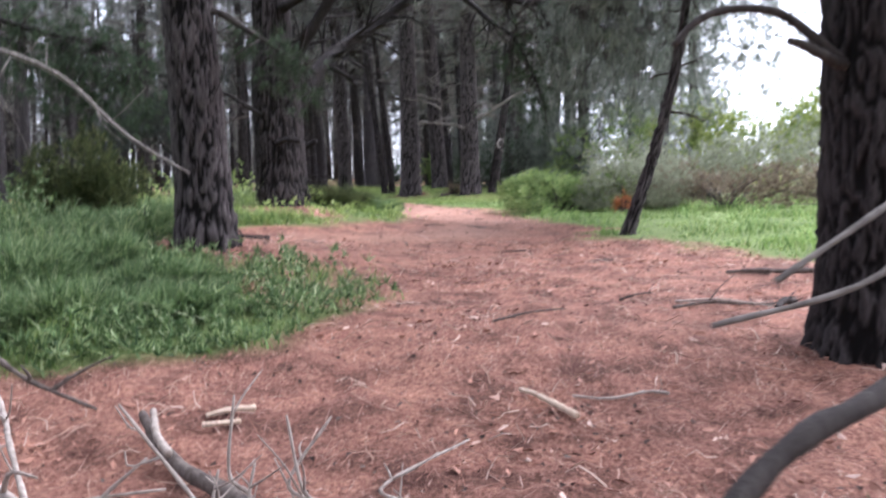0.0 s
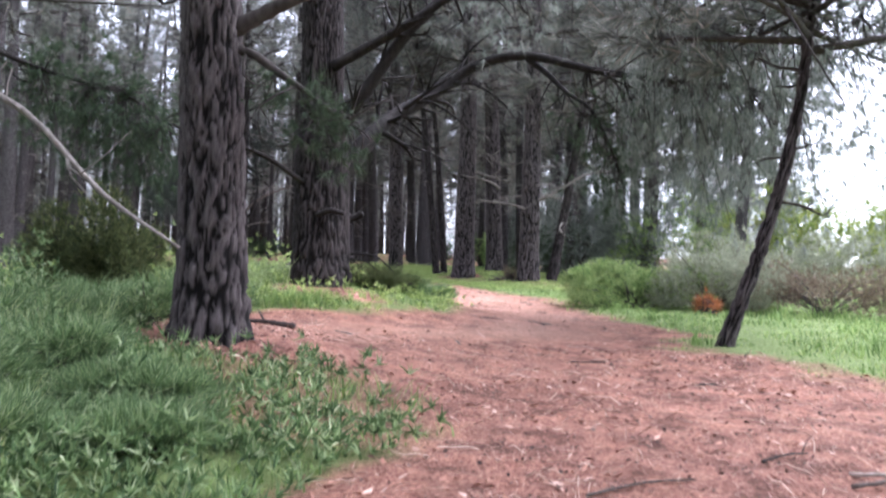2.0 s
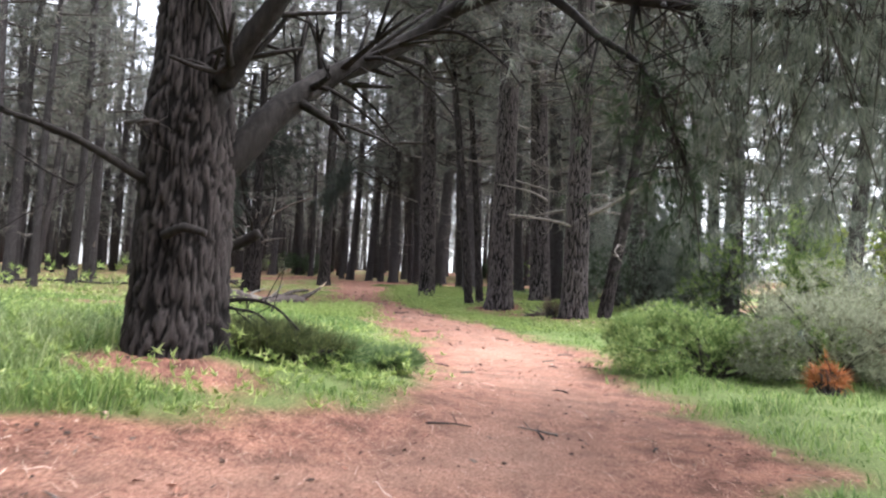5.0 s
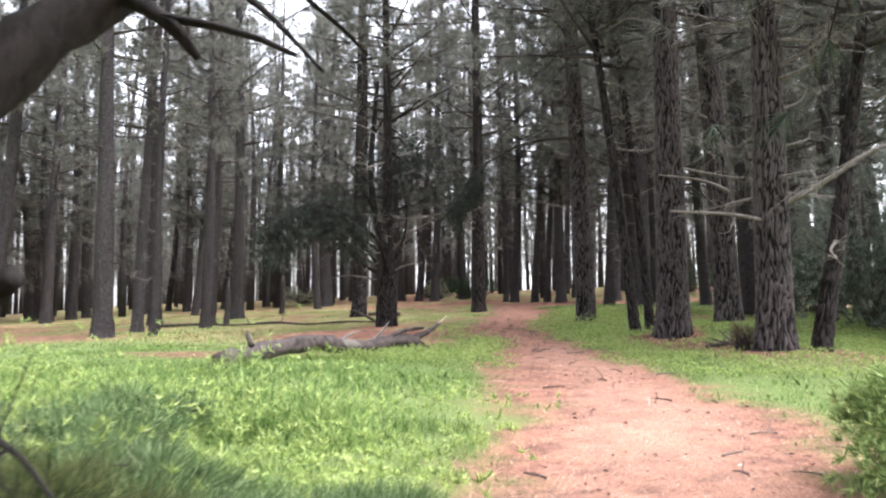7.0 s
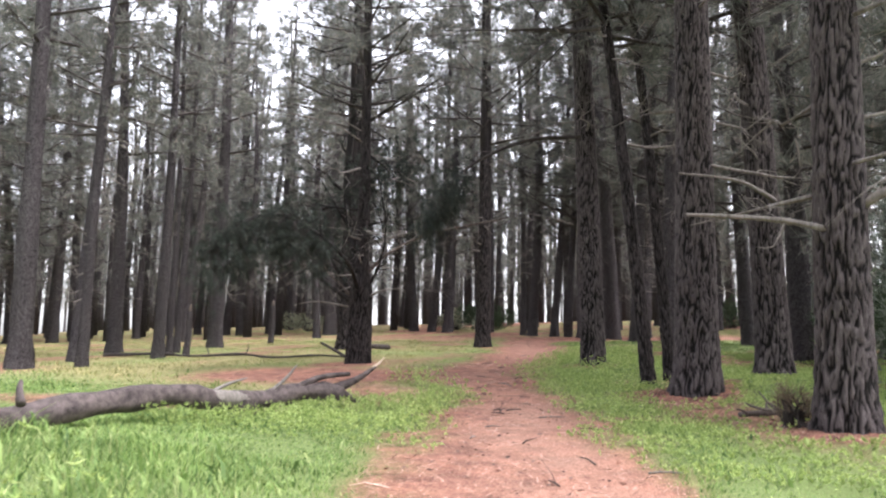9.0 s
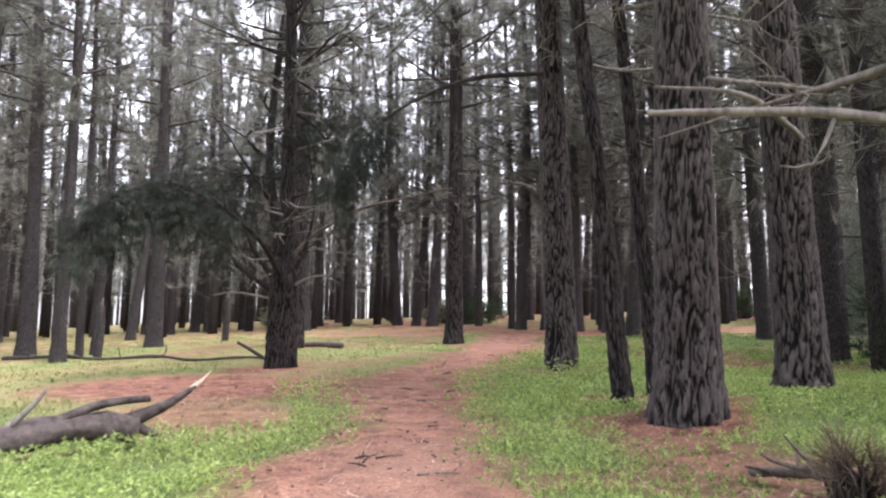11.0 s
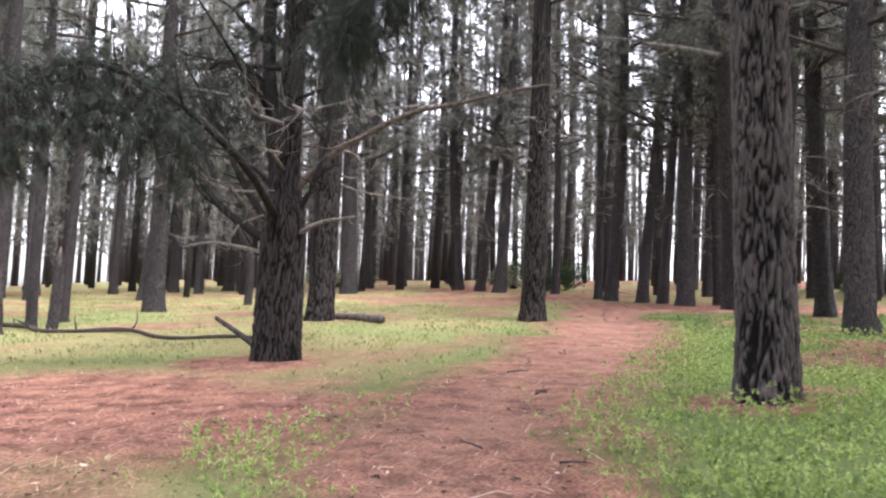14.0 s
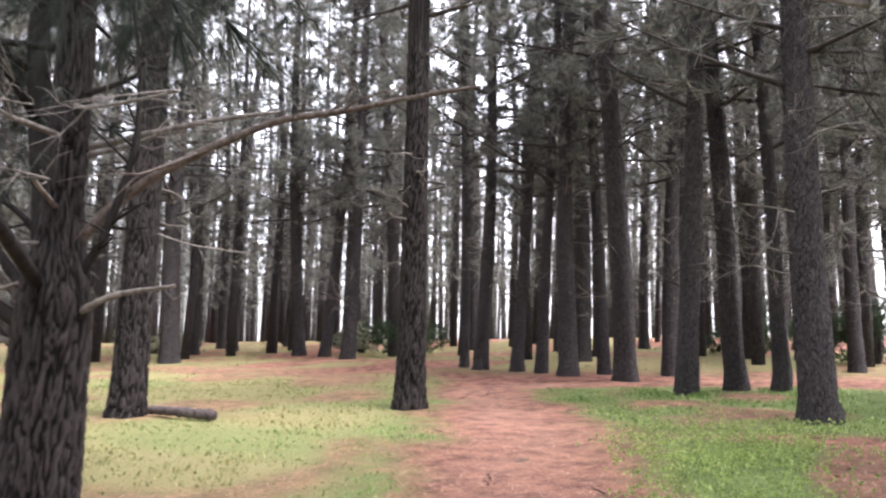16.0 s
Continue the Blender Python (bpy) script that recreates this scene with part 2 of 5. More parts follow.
WEED = island_material("weed_leaves", [(0, (0.03, 0.062, 0.024)), (0.5, (0.125, 0.2, 0.08)), (0.85, (0.25, 0.335, 0.16)), (1, (0.42, 0.47, 0.3))], 0.6, 0.3, 0.35, 0.9)
CLOVER = island_material("clover_leaves", [(0, (0.14, 0.21, 0.06)), (0.5, (0.36, 0.46, 0.16)), (0.85, (0.46, 0.55, 0.22)), (1, (0.52, 0.57, 0.28))], 0.6, 0.3, 0.4, 0.9)
TALL = island_material("tall_pale_grass", [(0, (0.14, 0.2, 0.08)), (0.5, (0.28, 0.36, 0.16)), (1, (0.48, 0.52, 0.3))], 0.7, 0.25, 0.4, 0.9)
DRY = island_material("dry_grass_blades", [(0, (0.14, 0.17, 0.06)), (0.6, (0.27, 0.275, 0.12)), (1, (0.45, 0.38, 0.22))], 0.8, 0.2, 0.3, 0.6)
LITTER = island_material("fallen_needles", [(0, (0.1, 0.048, 0.036)), (0.45, (0.26, 0.125, 0.088)), (0.8, (0.4, 0.21, 0.155)), (1, (0.58, 0.42, 0.35))], 0.8, 0.2)
BUSH_LIGHT = island_material("broom_leaves", [(0, (0.06, 0.105, 0.035)), (0.6, (0.21, 0.3, 0.1)), (1, (0.44, 0.5, 0.22))], 0.7, 0.2, 0.4)
BUSH_OLIVE = island_material("olive_bush_leaves", [(0, (0.03, 0.045, 0.018)), (0.6, (0.09, 0.115, 0.045)), (1, (0.23, 0.24, 0.1))], 0.7, 0.2, 0.35)
STALKS = island_material("pale_dry_stalks", [(0, (0.22, 0.12, 0.09)), (0.6, (0.42, 0.27, 0.21)), (1, (0.62, 0.48, 0.4))], 0.8, 0.2)
NEEDLES_PALE = island_material("grey_green_pine_needles", [(0, (0.09, 0.11, 0.094)), (0.5, (0.205, 0.23, 0.198)), (1, (0.37, 0.385, 0.335))], 0.6, 0.3, 0.52)
BUSH_GREY = island_material("grey_scrub_leaves", [(0, (0.15, 0.165, 0.11)), (0.6, (0.28, 0.3, 0.21)), (1, (0.42, 0.42, 0.32))], 0.8, 0.2, 0.3)
BUSH_BROWN = island_material("brown_scrub_leaves", [(0, (0.1, 0.07, 0.05)), (0.6, (0.2, 0.15, 0.11)), (1, (0.28, 0.24, 0.17))], 0.8, 0.2, 0.2)
TREE_YELLOW = island_material("yellow_green_leaves", [(0, (0.1, 0.16, 0.04)), (0.6, (0.24, 0.3, 0.08)), (1, (0.42, 0.44, 0.14))], 0.7, 0.2, 0.35)
CHIPS = island_material("bark_flakes", [(0, (0.03, 0.02, 0.017)), (0.6, (0.075, 0.048, 0.04)), (1, (0.16, 0.12, 0.1))], 0.9, 0.15)
ORANGE = island_material("rusty_dry_fronds", [(0, (0.28, 0.1, 0.04)), (1, (0.5, 0.22, 0.1))], 0.8, 0.2, 0.2)


def ground_material():
    m, n, l, b = material("forest_floor", 0.95, 0.1)
    at = n.new("ShaderNodeAttribute")
    at.attribute_name = "cover"
    sep = n.new("ShaderNodeSeparateColor")
    l.new(at.outputs["Color"], sep.inputs[0])
    fine = noise_tex(n, l, mapped(n, l, (45, 30, 45)), 1.0, 7, 0.75)
    mid = noise_tex(n, l, mapped(n, l, (3.2, 3.2, 3.2)), 1.0, 5, 0.6)
    big = noise_tex(n, l, mapped(n, l, (0.5, 0.5, 0.5)), 1.0, 3)
    red = ramp(n, l, fine.outputs["Fac"], [(0.34, (0.05, 0.022, 0.017)), (0.47, (0.2, 0.096, 0.072)), (0.56, (0.28, 0.145, 0.108)), (0.7, (0.45, 0.27, 0.205))]).outputs[0]
    red = mixed(n, l, 0.7, red, ramp(n, l, mid.outputs["Fac"], [(0.36, (0.12, 0.11, 0.12)), (0.5, (0.5, 0.49, 0.49)), (0.66, (0.82, 0.8, 0.78))]).outputs[0], "OVERLAY")
    red = mixed(n, l, 0.35, red, ramp(n, l, big.outputs["Fac"], [(0.35, (0.36, 0.34, 0.36)), (0.65, (0.66, 0.66, 0.62))]).outputs[0], "OVERLAY")
    dust = ramp(n, l, fine.outputs["Fac"], [(0.3, (0.22, 0.122, 0.088)), (0.5, (0.38, 0.232, 0.175)), (0.7, (0.5, 0.33, 0.26))]).outputs[0]
    red = mixed(n, l, sep.outputs[2], red, dust)
    green = ramp(n, l, fine.outputs["Fac"], [(0.3, (0.08, 0.115, 0.04)), (0.7, (0.2, 0.25, 0.095))]).outputs[0]
    dry = ramp(n, l, fine.outputs["Fac"], [(0.3, (0.15, 0.135, 0.06)), (0.7, (0.32, 0.29, 0.145))]).outputs[0]
    turf = mixed(n, l, sep.outputs[1], green, dry)
    l.new(mixed(n, l, sep.outputs[0], red, turf), b.inputs["Base Color"])
    bumped(n, l, b, fine.outputs["Fac"], 0.8, 0.03)
    return m


FLOOR = ground_material()


# ---------------- mesh helpers ----------------
class Soup:
    """Vertices and faces gathered into one mesh."""

    def __init__(self):
        self.v, self.q, self.t, self.n = [], [], [], 0

    def add(self, verts, quads=None, tris=None):
        verts = np.asarray(verts, float).reshape(-1, 3)
        self.v.append(verts)
        if quads is not None and len(quads):
            self.q.append(np.asarray(quads) + self.n)
        if tris is not None and len(tris):
            self.t.append(np.asarray(tris) + self.n)
        self.n += len(verts)
        return self

    def mesh(self, name, mat, smooth=True):
        v = np.concatenate(self.v)
        q = np.concatenate(self.q).astype(np.int32) if self.q else np.zeros((0, 4), np.int32)
        t = np.concatenate(self.t).astype(np.int32) if self.t else np.zeros((0, 3), np.int32)
        me = bpy.data.meshes.new(name)
        me.vertices.add(len(v))
        me.vertices.foreach_set("co", v.astype(np.float32).ravel())
        loops = np.r_[q.ravel(), t.ravel()].astype(np.int32)
        me.loops.add(len(loops))
        me.loops.foreach_set("vertex_index", loops)
        sizes = np.r_[np.full(len(q), 4), np.full(len(t), 3)].astype(np.int32)
        me.polygons.add(len(sizes))
        me.polygons.foreach_set("loop_start", np.r_[0, np.cumsum(sizes)[:-1]].astype(np.int32))
        me.polygons.foreach_set("use_smooth", np.full(len(sizes), smooth))
        me.update(calc_edges=True)
        me.materials.append(mat)
        return me


def part(name, soup, mat, parent, label="", smooth=True):
    ob = new(name, soup.mesh(name, mat, smooth))
    ob.parent = parent
    return tagged(ob, label)


def spline(points, n):
    """A smooth line of n points through the given ones."""
    p = np.asarray(points, float)
    if len(p) == 2:
        return p[0] + (p[1] - p[0]) * np.linspace(0, 1, n)[:, None]
    q = np.vstack([2 * p[0] - p[1], p, 2 * p[-1] - p[-2]])
    out = []
    for s in np.linspace(0, len(p) - 1, n):
        i = min(int(s), len(p) - 2)
        f = s - i
        a, b, c, d = q[i : i + 4]
        out.append(0.5 * (2 * b + (c - a) * f + (2 * a - 5 * b + 4 * c - d) * f * f + (3 * b - a - 3 * c + d) * f**3))
    return np.array(out)


def tube(soup, line, radii, sides=6, rough=0.0):
    line, radii = np.asarray(line, float), np.asarray(radii, float)
    d = np.gradient(line, axis=0)
    d /= np.linalg.norm(d, axis=1, keepdims=True) + 1e-9
    ref = np.where(np.abs(d[:, 2:3]) < 0.9, [[0, 0, 1.0]], [[1.0, 0, 0]])
    u = np.cross(d, ref)
    u /= np.linalg.norm(u, axis=1, keepdims=True)
    w = np.cross(d, u)
    a = np.linspace(0, 2 * np.pi, sides, endpoint=False)
    r = radii[:, None] * (1 + rough * (rng.random((len(line), sides)) - 0.5))
    v = line[:, None] + r[..., None] * (np.cos(a)[None, :, None] * u[:, None] + np.sin(a)[None, :, None] * w[:, None])
    n = len(line)
    i, j = np.meshgrid(np.arange(n - 1), np.arange(sides), indexing="ij")
    k = (j + 1) % sides
    quads = np.stack([i * sides + j, i * sides + k, (i + 1) * sides + k, (i + 1) * sides + j], -1).reshape(-1, 4)
    verts = np.vstack([v.reshape(-1, 3), line[:1], line[-1:]])
    m = n * sides
    j = np.arange(sides)
    caps = np.vstack([np.stack([np.full(sides, m), (j + 1) % sides, j], 1), np.stack([np.full(sides, m + 1), m - sides + j, m - sides + (j + 1) % sides], 1)])
    return soup.add(verts, quads, caps)


def needles(soup, centres, dirs, count, length, width, spread=0.9, droop=0.15):
    """At each centre a tuft of thin blades that fan out round its direction."""
    c = np.repeat(np.asarray(centres, float), count, axis=0)
    d = np.repeat(np.asarray(dirs, float), count, axis=0)
    k = len(c)
    w = d + spread * rng.normal(size=(k, 3)) * 0.7 - np.array([0, 0, droop])
    w /= np.linalg.norm(w, axis=1, keepdims=True)
    side = np.cross(w, rng.normal(size=(k, 3)))
    side /= np.linalg.norm(side, axis=1, keepdims=True) + 1e-9
    ln = length * rng.uniform(0.6, 1.2, (k, 1))
    v = np.stack([c - side * width / 2, c + side * width / 2, c + w * ln], 1)
    return soup.add(v, None, np.arange(3 * k).reshape(-1, 3))


# ---------------- the ground ----------------
def axis_steps(lo, a, b, hi, fine, grow=1.25):
    mid = list(np.arange(a, b, fine))
    left, s, p = [], fine, a
    while p > lo:
        s *= grow
        p -= s
        left.append(p)
    right, s, p = [], fine, mid[-1]
    while p < hi:
        s *= grow
        p += s
        right.append(p)
    return np.array(left[::-1] + mid + right)


def build_ground():
    xs, ys = axis_steps(-900, -24, 7, 900, 0.13), axis_steps(-600, 1, 52, 1100, 0.14)
    X, Y = np.meshgrid(xs, ys)
    Z = height(X, Y)
    nx, ny = len(xs), len(ys)
    i, j = np.meshgrid(np.arange(ny - 1), np.arange(nx - 1), indexing="ij")
    quads = np.stack([i * nx + j, i * nx + j + 1, (i + 1) * nx + j + 1, (i + 1) * nx + j], -1).reshape(-1, 4)
    s = Soup().add(np.stack([X, Y, Z], -1), quads)
    me = s.mesh("ground", FLOOR)
    g, d = cover(X.ravel(), Y.ravel())
    far = step01(0, 25, np.maximum.reduce([-48 - X.ravel(), X.ravel() - 14, Y.ravel() - 74]))
    g, d = np.maximum(g, far), np.maximum(d, far * 0.8)
    col = np.stack([g, d, worn(X.ravel(), Y.ravel()), 1 + 0 * g], 1).astype(np.float32)
    at = me.color_attributes.new("cover", "FLOAT_COLOR", "POINT")
    at.data.foreach_set("color", col.ravel())
    tagged(new("ground", me), "rust-red pine needle path through patchy green grass", "ground", kind="structure")


build_ground()


# ---------------- trees ----------------
def bark_relief(a, z, girth, seed):
    """Relief of plated bark round a trunk: 0 in the fissures, 1 on the plates."""
    nc = max(6, int(round(girth / 0.092)))
    u, v = a / (2 * np.pi) * nc + 0.55 * np.sin(z * 3.1 + seed + 2 * np.sin(a)) + 0.3 * np.sin(z * 7.0 + 3 * a) + 0.16 * np.sin(z * 17 + 11 * np.sin(2 * a)), z / 0.36
    warp = vnoise(np.cos(a) * girth * 0.5, z, 0.16, seed) + vnoise(np.sin(a) * girth * 0.5, z, 0.16, seed + 40) - 1
    u, v = u + 0.75 * warp, v + 0.5 * np.sin(a * nc * 0.5 + seed) + 0.7 * warp
    best = np.full(u.shape, 9.0)
    second = np.full(u.shape, 9.0)
    for di in (-1, 0, 1):
        for dj in (-1, 0, 1):
            ci, cj = np.floor(u).astype(int) + di, np.floor(v).astype(int) + dj
            hsh = ((ci % nc) * 7349 + cj * 9151 + seed * 131) % 100003
            jx, jy = (hsh * 0.61803) % 1, (hsh * 0.75487) % 1
            d = np.hypot(u - ci - jx, (v - cj - jy) * 0.6)
            second = np.where(d < best, best, np.minimum(second, d))
            best = np.minimum(best, d)
    chip = vnoise(np.cos(a) * girth * 0.5 + z * 0.4, z, 0.045, seed + 3) * vnoise(np.sin(a) * girth * 0.5 - z * 0.3, z, 0.06, seed + 5)
    return step01(0.02, 0.34, second - best) * (0.72 + 0.6 * chip)


def trunk_line(h, lean_x, lean_y, bend):
    z = np.linspace(0, 1, 9)
    return z * h, lean_x * z * h + bend * np.sin(z * 5) * 0.25, lean_y * z * h + bend * np.cos(z * 4 + 1) * 0.2 - bend * 0.2 * math.cos(1)


def trunk(parent, dia, h, lean=(0, 0), bend=0.3, fine=False, seed=1, mat=None, taper=0.8, flare=0.45, label="", neck=0.0):
    """A tapered trunk with root flare, plated bark when fine. Returns a function from height to the trunk's middle."""
    zs, lx, ly = trunk_line(h, *lean, bend)
    z = np.r_[np.arange(-0.35, min(6.5, h), 0.045), np.arange(min(6.5, h), h, 0.6), h] if fine else np.r_[-0.4, 0, 0.15, 0.35, 0.7, 1.2, 2, np.arange(3, h, 1.2), h]
    sides = int(np.clip(dia * 190, 44, 150)) if fine else 12
    a = np.linspace(0, 2 * np.pi, sides, endpoint=False)
    Z, A = np.meshgrid(z, a, indexing="ij")
    r = dia / 2 * (1 - taper * np.clip(Z, 0, h) / h) * (1 + flare * np.exp(-np.maximum(Z, 0) / 0.28) * (0.55 + 0.45 * np.sin(A * 4 + seed) * np.sin(A * 3 + 2 * seed)))
    r = r * (1 + 0.05 * np.sin(2 * A + seed + 0.4 * Z) + 0.03 * np.sin(5 * A - 0.7 * Z))
    if fine:
        relief = bark_relief(A, Z, math.pi * dia, seed)
        r = r * (1 - neck * step01(1.7, 2.6, Z)) + 0.038 * (relief - 0.85) * np.clip(1.2 - Z / 9, 0.3, 1) + 0.0035 * rng.normal(size=r.shape)
    else:
        r = r * (1 + 0.05 * rng.normal(size=r.shape))
    cx, cy = np.interp(Z, zs, lx), np.interp(Z, zs, ly)
    v = np.stack([cx + r * np.cos(A), cy + r * np.sin(A), Z], -1)
    n = len(z)
    i, j = np.meshgrid(np.arange(n - 1), np.arange(sides), indexing="ij")
    k = (j + 1) % sides
    quads = np.stack([i * sides + j, i * sides + k, (i + 1) * sides + k, (i + 1) * sides + j], -1).reshape(-1, 4)
    ob = part("trunk", Soup().add(v, quads), mat or BARK, parent, label)
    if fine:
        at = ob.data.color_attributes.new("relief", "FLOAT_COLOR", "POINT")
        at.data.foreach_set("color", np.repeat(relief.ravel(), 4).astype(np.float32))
    return lambda q: np.array([np.interp(q, zs, lx), np.interp(q, zs, ly), q])


def twiggy(soup, line, r0, r1, twigs, size, sides=5):
    """A branch along a line with finer twigs."""
    n = len(line)
    tube(soup, line, np.linspace(r0, r1, n), sides, 0.25)
    for _ in range(twigs):
        i = rng.integers(int(n * 0.25), n - 1)
        along = line[min(i + 1, n - 1)] - line[i]
        along /= np.linalg.norm(along) + 1e-9
        d = along * 0.7 + rng.normal(size=3) * 0.75
        d /= np.linalg.norm(d)
        ln = size * rng.uniform(0.4, 1.1)
        k = rng.normal(size=3) * 0.18 * ln + np.array([0, 0, -0.08 * ln])
        pts = spline([line[i], line[i] + d * ln * 0.5 + k, line[i] + d * ln], 5)
        r = max(0.003, (r0 + (r1 - r0) * i / n) * 0.42)
        tube(soup, pts, np.linspace(r, r * 0.35, 5), 4)
        if ln > 0.5:
            for _ in range(2):
                e = d + rng.normal(size=3) * 0.7
                tube(soup, spline([pts[2], pts[2] + e * ln * 0.3, pts[2] + e * ln * 0.5 - np.array([0, 0, 0.05])], 4), np.linspace(r * 0.5, r * 0.2, 4), 3)


def dead_branches(parent, at, dia, h, count, lo, hi, reach, mat, twigs=5, thick=0.022):
    for k in range(count):
        z = lo + (hi - lo) * (k + rng.random()) / count
        az, ln = rng.uniform(0, 2 * np.pi), reach * rng.uniform(0.35, 1.0)
        o = np.array([math.cos(az), math.sin(az), 0])
        p = at(z)
        rise = rng.uniform(-0.25, 0.3) * ln
        pts = spline([p + o * dia * 0.25, p + o * (dia * 0.4 + ln * 0.35) + np.array([0, 0, rise * 0.7]), p + o * ln * 0.75 + rng.normal(size=3) * 0.1 * ln + np.array([0, 0, rise]), p + o * ln + rng.normal(size=3) * 0.14 * ln + np.array([0, 0, rise * 0.6])], 9)
        s = Soup()
        twiggy(s, pts, thick * rng.uniform(0.7, 1.4), 0.005, twigs, ln * 0.45)
        part("dead_branch", s, mat, parent, "bare grey dead branch" if mat is DEAD else "")


def crown(parent, at, h, base, limbs, reach, tufts, blades, length, width, mat, droop=0.15, label=""):
    """Live limbs with their needle tufts, from the crown's base to the tip."""
    wood, leaf = Soup(), Soup()
    for k in range(limbs):
        f = (k + rng.random()) / limbs
        z = base + (h - base) * f
        az = k * 2.4 + rng.normal() * 0.5
        ln = reach * (1.05 - 0.75 * f) * rng.uniform(0.6, 1.15)
        o = np.array([math.cos(az), math.sin(az), 0])
        up = rng.uniform(-0.05, 0.45) * ln
        p = at(z)
        pts = spline([p, p + o * ln * 0.45 + np.array([0, 0, up * 0.4]), p + o * ln + np.array([0, 0, up])], 7)
        tube(wood, pts, np.linspace(0.05 * (1.1 - f), 0.01, 7), 4)
        for _ in range(2):
            q = pts[rng.integers(2, 5)]
            e = o + rng.normal(size=3) * 0.8
            tube(wood, spline([q, q + e * ln * 0.3], 3), [0.018, 0.012, 0.006], 3)
        m = tufts
        pads = pts[rng.integers(2, 7, 4)] + rng.normal(size=(4, 3)) * ln * np.array([0.22, 0.22, 0.14])
        c = pads[rng.integers(0, 4, m)] + rng.normal(size=(m, 3)) * np.array([0.19, 0.19, 0.11])
        needles(leaf, c, o + 0.6 * rng.normal(size=(m, 3)) + np.array([0, 0, 0.25]), blades, length, width, 0.9, droop)
    c = part("crown", leaf, mat, parent, label)
    tagged(part("branchwork", wood, LIMB, c), kind="stuff")
    return c


def empty_tree(name, x, y, label, group="pines of the wood"):
    e = new(name)
    e.location = (x, y, H(x, y))
    e.empty_display_size = 0.3
    return tagged(e, label, "tree", group)


# kinds of tall pine that repeat through the wood
KINDS = []
for k in range(8):
    h = (19, 21, 18, 22, 17, 20, 19, 21)[k]
    proto = empty_tree("pine_tree", 0, 0, "tall slender grey-barked pine with bare dead lower branches")
    at = trunk(proto, 0.5, h, (rng.normal() * 0.02, rng.normal() * 0.02), 0.7, False, k, BARK_DARK, 0.78, 0.4)
    dead_branches(proto, at, 0.5, h, 16 if k < 6 else 9, 1.7, 8.5, 2.2 if k < 6 else 1.6, DEAD if k % 3 else LIMB, 10, 0.018)
    crown(proto, at, h, (4.8, 5.6, 4.4, 6.4, 5.2, 4.8, 7.6, 7.0)[k], 50 if k < 6 else 38, 2.9, 19, 20, 0.42, 0.022, NEEDLES)
    KINDS.append(proto)


def plant(kind, x, y, dia, tall=1.0, turn=0.0, lean=(0, 0)):
    s = dia / 0.5
    m = pose(x, y, H(x, y) - 0.02, lean[0], lean[1], turn) @ Matrix.Diagonal((s ** 0.85 if s < 1 else s ** 0.8, s ** 0.85 if s < 1 else s ** 0.8, tall, 1))
    return copy_thing(KINDS[kind], m)


STANDS = [(-24.5, 56, 0.8), (-21.3, 43, 0.57), (-27.3, 47.6, 0.4), (-27.2, 64, 0.5), (-29.2, 66.1, 0.42), (-26.4, 67.6, 0.43), (-21.8, 60.5, 0.56), (-20.4, 60, 0.45),
          (-18.7, 58.5, 0.55), (-13.1, 55, 0.28), (-12.3, 54, 0.43), (-11.1, 53.5, 0.34), (-10.3, 53, 0.31), (-9.4, 52.3, 0.5), (-8.6, 53, 0.33), (-7.8, 51.2, 0.62), (-6.9, 52.8, 0.45),
          (-4.1, 44, 0.58), (-6.2, 47.9, 0.46), (-5.3, 49.3, 0.45), (-4.4, 49, 0.33), (-21.8, 38.5, 0.5), (-17.5, 31.5, 0.6), (-18.7, 34.2, 0.35), (-24, 33, 0.6), (-35, 47, 0.6), (-35.5, 58, 0.45)]
for n, (x, y, d) in enumerate(STANDS):
    plant(6 + n % 2 if x < -15 and y < 50 else n % 6, x, y, d, rng.uniform(0.9, 1.1), rng.uniform(0, 360), tuple(rng.normal(size=2) * 2.0))


# thin young pines between the old ones
for n, (x, y, d) in enumerate([(-17.6, 36.2, 0.33), (-18.4, 37.5, 0.18), (-19.4, 38.9, 0.22), (-16.5, 32.5, 0.27), (-23, 52.5, 0.4)]):
    plant(6 + n % 2, x, y, d, 0.85, 60 * n)

